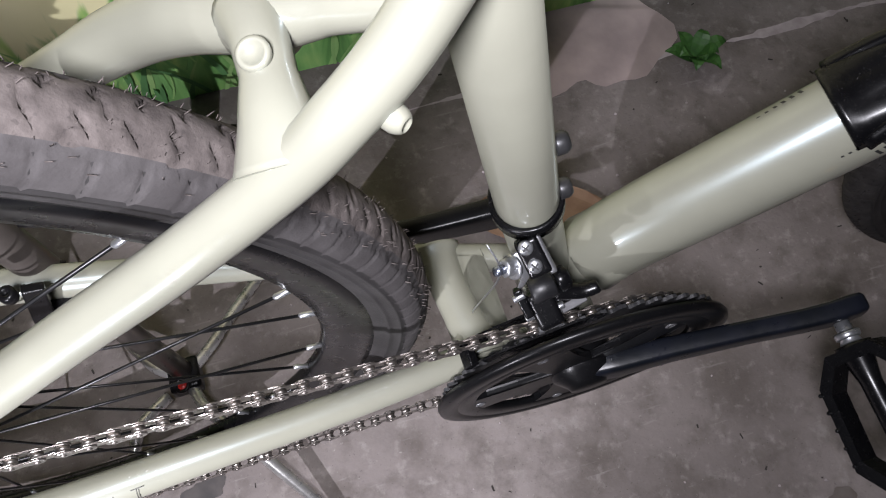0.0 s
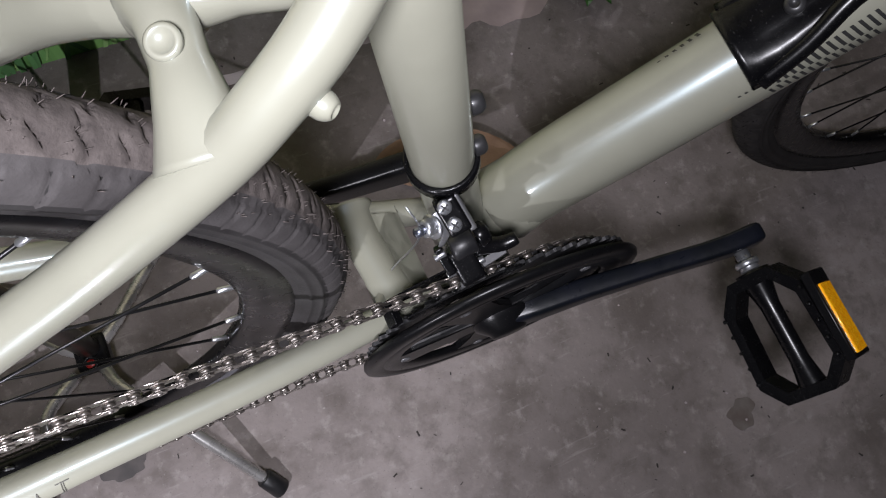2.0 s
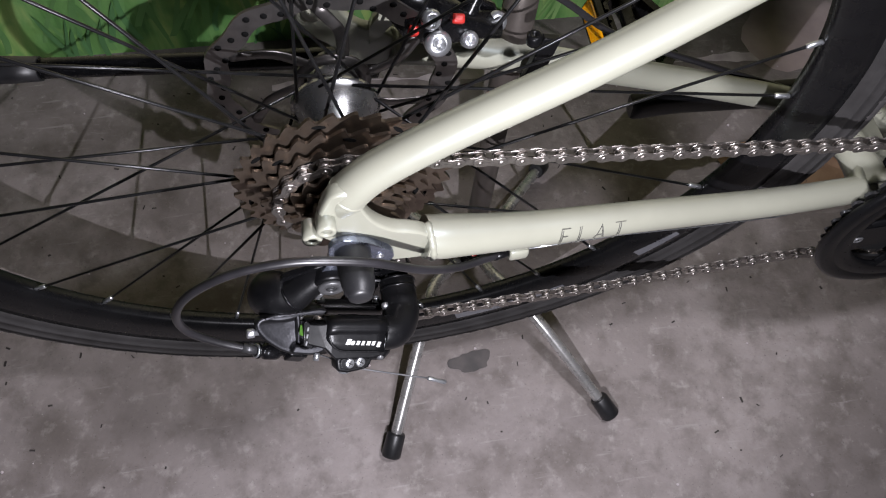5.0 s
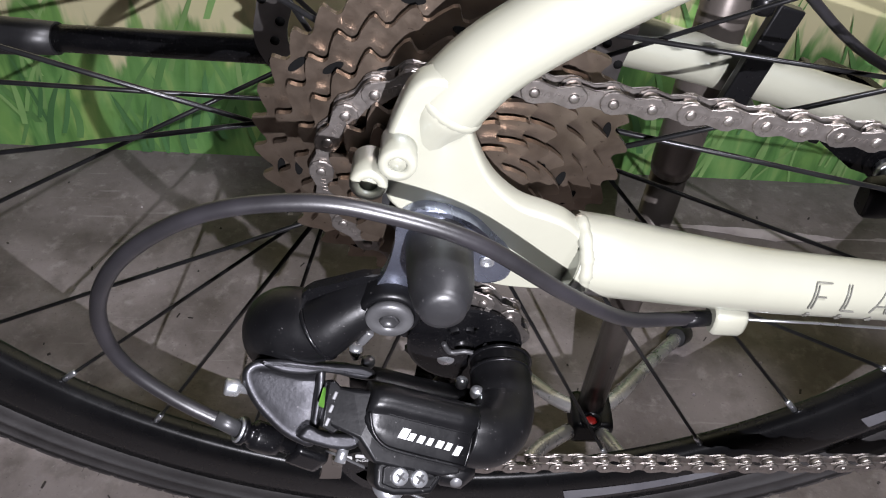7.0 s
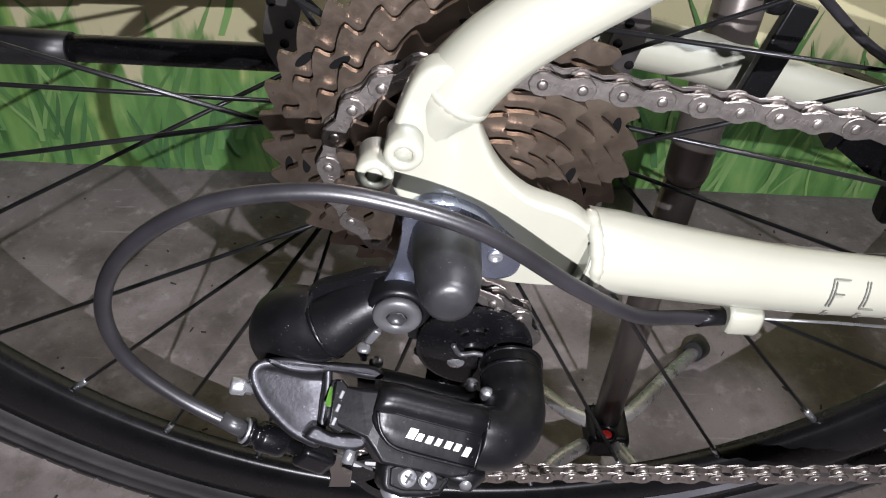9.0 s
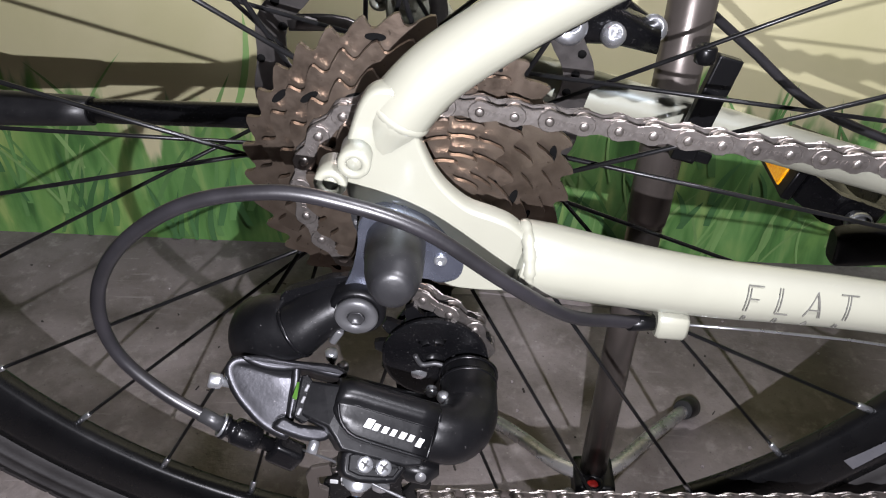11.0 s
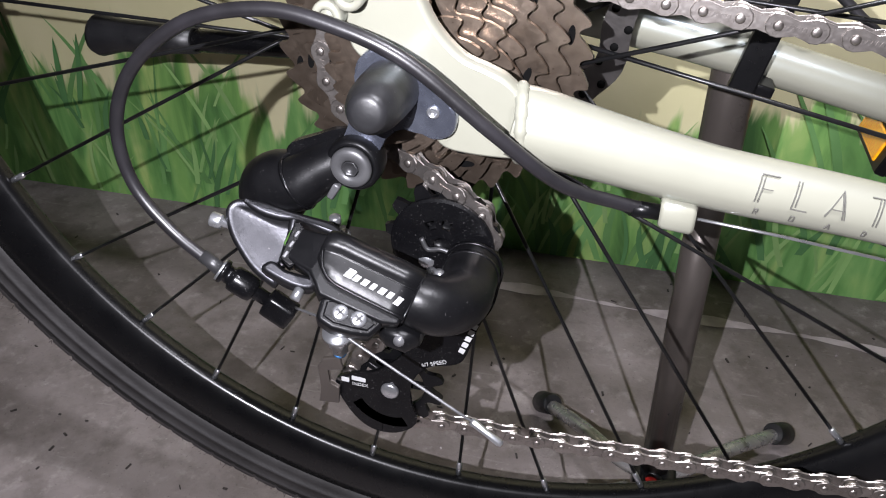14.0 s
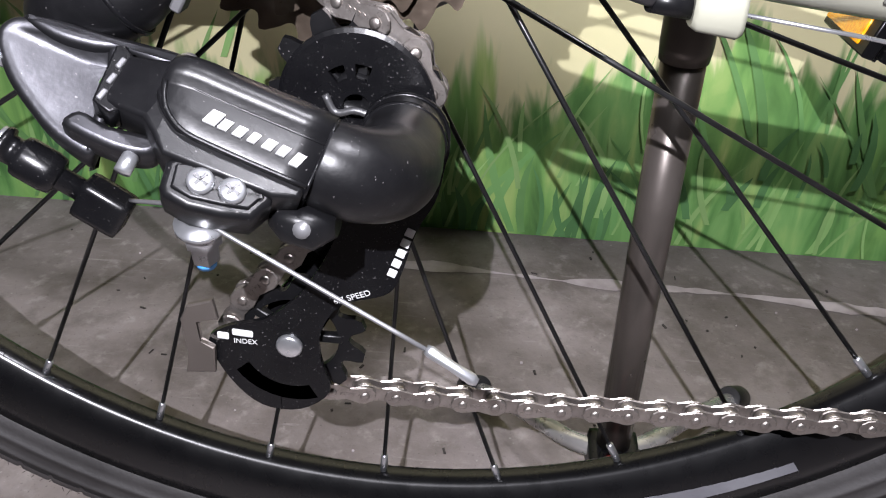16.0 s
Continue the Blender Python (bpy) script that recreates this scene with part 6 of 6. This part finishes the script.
sweep(bm, smooth_path([on_tube(-0.010, 0.85, 0.004), on_tube(0.02, 0.65, 0.006), on_tube(0.055, 0.35, 0.008), on_tube(0.085, 0.55, 0.008), on_tube(0.13, 0.95, 0.016), on_tube(0.19, 1.2, 0.03)], 5), [0.0055, 0.0055, 0.006, 0.006, 0.006, 0.006], 10)
sweep(bm, smooth_path([on_tube(-0.010, -0.85, 0.004), on_tube(0.02, -0.65, 0.006), on_tube(0.055, -0.35, 0.008), on_tube(0.085, -0.55, 0.008), on_tube(0.13, -0.95, 0.016), on_tube(0.19, -1.2, 0.03)], 5), [0.0055, 0.0055, 0.006, 0.006, 0.006, 0.006], 10)
holder = part("bottle_cage", bm, BLACK, bike, "glossy black bottle cage")
bm = B()
bolt(bm, on_tube(0.024, 0.0, 0.0052), N_DT, 0.0058, 0.003, 0.5, True)
part("cage_bolt", bm, DARKMETAL, holder)
bm = B()


def tick(s, a0, a1, w):
    n = 3
    for k in range(n):
        t0, t1 = a0 + (a1 - a0) * k / n, a0 + (a1 - a0) * (k + 1) / n
        sl = 0.010
        quad = [on_tube(s + sl * (t - a0), t, 0.0006) + D_DT * dx for t, dx in ((t0, 0), (t0, w), (t1, w), (t1, 0))]
        bm.faces.new([bm.verts.new(p) for p in quad])


for k in range(14):
    tick(-0.004 + k * 0.0046, 0.98 - 0.012 * k, 1.22, 0.0021)
    tick(-0.008 + k * 0.0046, 1.26, 1.46 + 0.01 * min(k, 6), 0.0018)
for k in range(6):
    tick(-0.024 + k * 0.0042, 0.98 - 0.0 * k, 1.02, 0.0018)
    tick(-0.052 + k * 0.0052, -0.62 - 0.012 * k, -0.66 - 0.035 * k, 0.0022)
part("hatched_print", bm, PRINT, bike, "black hatched print", kind="stuff")

# ---- stand ----
stand = thing("bike_stand", (0.157, 0.07, 0), "folding metal bike stand with bronze post, chrome legs and rubber feet", "stand")
bm = B()
sweep(bm, [(0.1565, 0.1015, 0.052), (0.1535, 0.094, 0.215), (0.152, 0.090, 0.33)], 0.0105, 24)
post = part("post", bm, POST, stand, "bronze anodised post")
bm = B()
sweep(bm, [(0.152, 0.090, 0.325), (0.152, 0.0898, 0.332), (0.149, 0.084, 0.57)], [0.0115, 0.0122, 0.0122], 24)
part("upper_post", bm, POST, stand, "bronze anodised upper post")
for z in (0.40, 0.43, 0.46):
    bm = B()
    block(bm, (0.010, 0.0006, 0.004), pose(0.150, 0.0778, z, -3, 0, 0))
    part("sticker", bm, PALE, stand, "small worn silver sticker")
bm = B()
block(bm, (0.032, 0.034, 0.024), pose(0.1565, 0.096, 0.062), 0.005)
hubs = part("leg_hub", bm, PLASTIC, stand, "black leg hub")
bm = B()
turned(bm, [(0, -0.001), (0.0048, -0.001), (0.0046, 0.0), (0, 0.0002)], (0.154, 0.0840, 0.0740), (0, 0, 1), 20)
part("hub_button", bm, RED, hubs, "red button")
bm = B()
turned(bm, [(0.0049, -0.001), (0.0080, -0.001), (0.0080, 0.0030), (0.0049, 0.0030)], (0.154, 0.0840, 0.0740), (0, 0, 1), 20, close=True)
part("button_collar", bm, PLASTIC, hubs)
bm = B()
block(bm, (0.0125, 0.0060, 0.056), pose(0.1570, 0.0500, 0.4200, -4, 14, 0), 0.0012)
block(bm, (0.0125, 0.0420, 0.006), pose(0.1600, 0.0700, 0.3935, 0, 14, 0), 0.0015)
turned(bm, [(0, -0.003), (0.0048, -0.003), (0.0052, 0.0), (0.0052, 0.004), (0.004, 0.0052), (0.002, 0.0052), (0.0018, 0.003), (0, 0.003)], (0.1510, 0.0500, 0.4480), (0, 0, 1), 16)
part("hook", bm, PLASTIC, stand, "black hook under the chain stay")
bm = B()
block(bm, (0.014, 0.016, 0.050), pose(0.158, 0.078, 0.572, 0, 20, 0), 0.004)
block(bm, (0.030, 0.034, 0.024), pose(0.150, 0.090, 0.560, 0, 0, 0), 0.004)
part("hook", bm, PLASTIC, stand, "black hook over the seat stay")
LEGS = (((0.277, -0.092), (0.172, 0.055)), ((0.041, -0.100), (0.108, 0.055)), ((0.061, 0.212), (0.135, 0.105)), ((0.272, 0.226), (0.172, 0.105)))
for (fx, fy), (bx, by) in LEGS:
    d = V((fx - bx, fy - by, 0))
    start = (0.1565 + 0.4 * (bx - 0.1565), 0.096 + 0.4 * (by - 0.096), 0.066)
    if fy < 0:
        pts = [start, (bx, by, 0.074), (bx + d.x * 0.16, by + d.y * 0.16, 0.074), (bx + d.x * 0.45, by + d.y * 0.45, 0.058), (fx - d.x * 0.04, fy - d.y * 0.04, 0.014)]
    else:
        pts = [start, (bx + d.x * 0.1, by + d.y * 0.1, 0.060), (bx + d.x * 0.5, by + d.y * 0.5, 0.042), (fx - d.x * 0.04, fy - d.y * 0.04, 0.014)]
    bm = B()
    sweep(bm, smooth_path(pts, 6), 0.0061, 18)
    leg = part("leg", bm, CHROME, stand, "chrome tube leg")
    bm = B()
    u = V((d.x * 0.5, d.y * 0.5, -0.048)).normalized()
    f = V((fx, fy, 0.0105))
    sweep(bm, [f - u * 0.020, f - u * 0.018, f + u * 0.004, f + u * 0.006], [0.0088, 0.0096, 0.0102, 0.0090], 18)
    part("foot", bm, RUBCAP, leg, "black rubber foot")
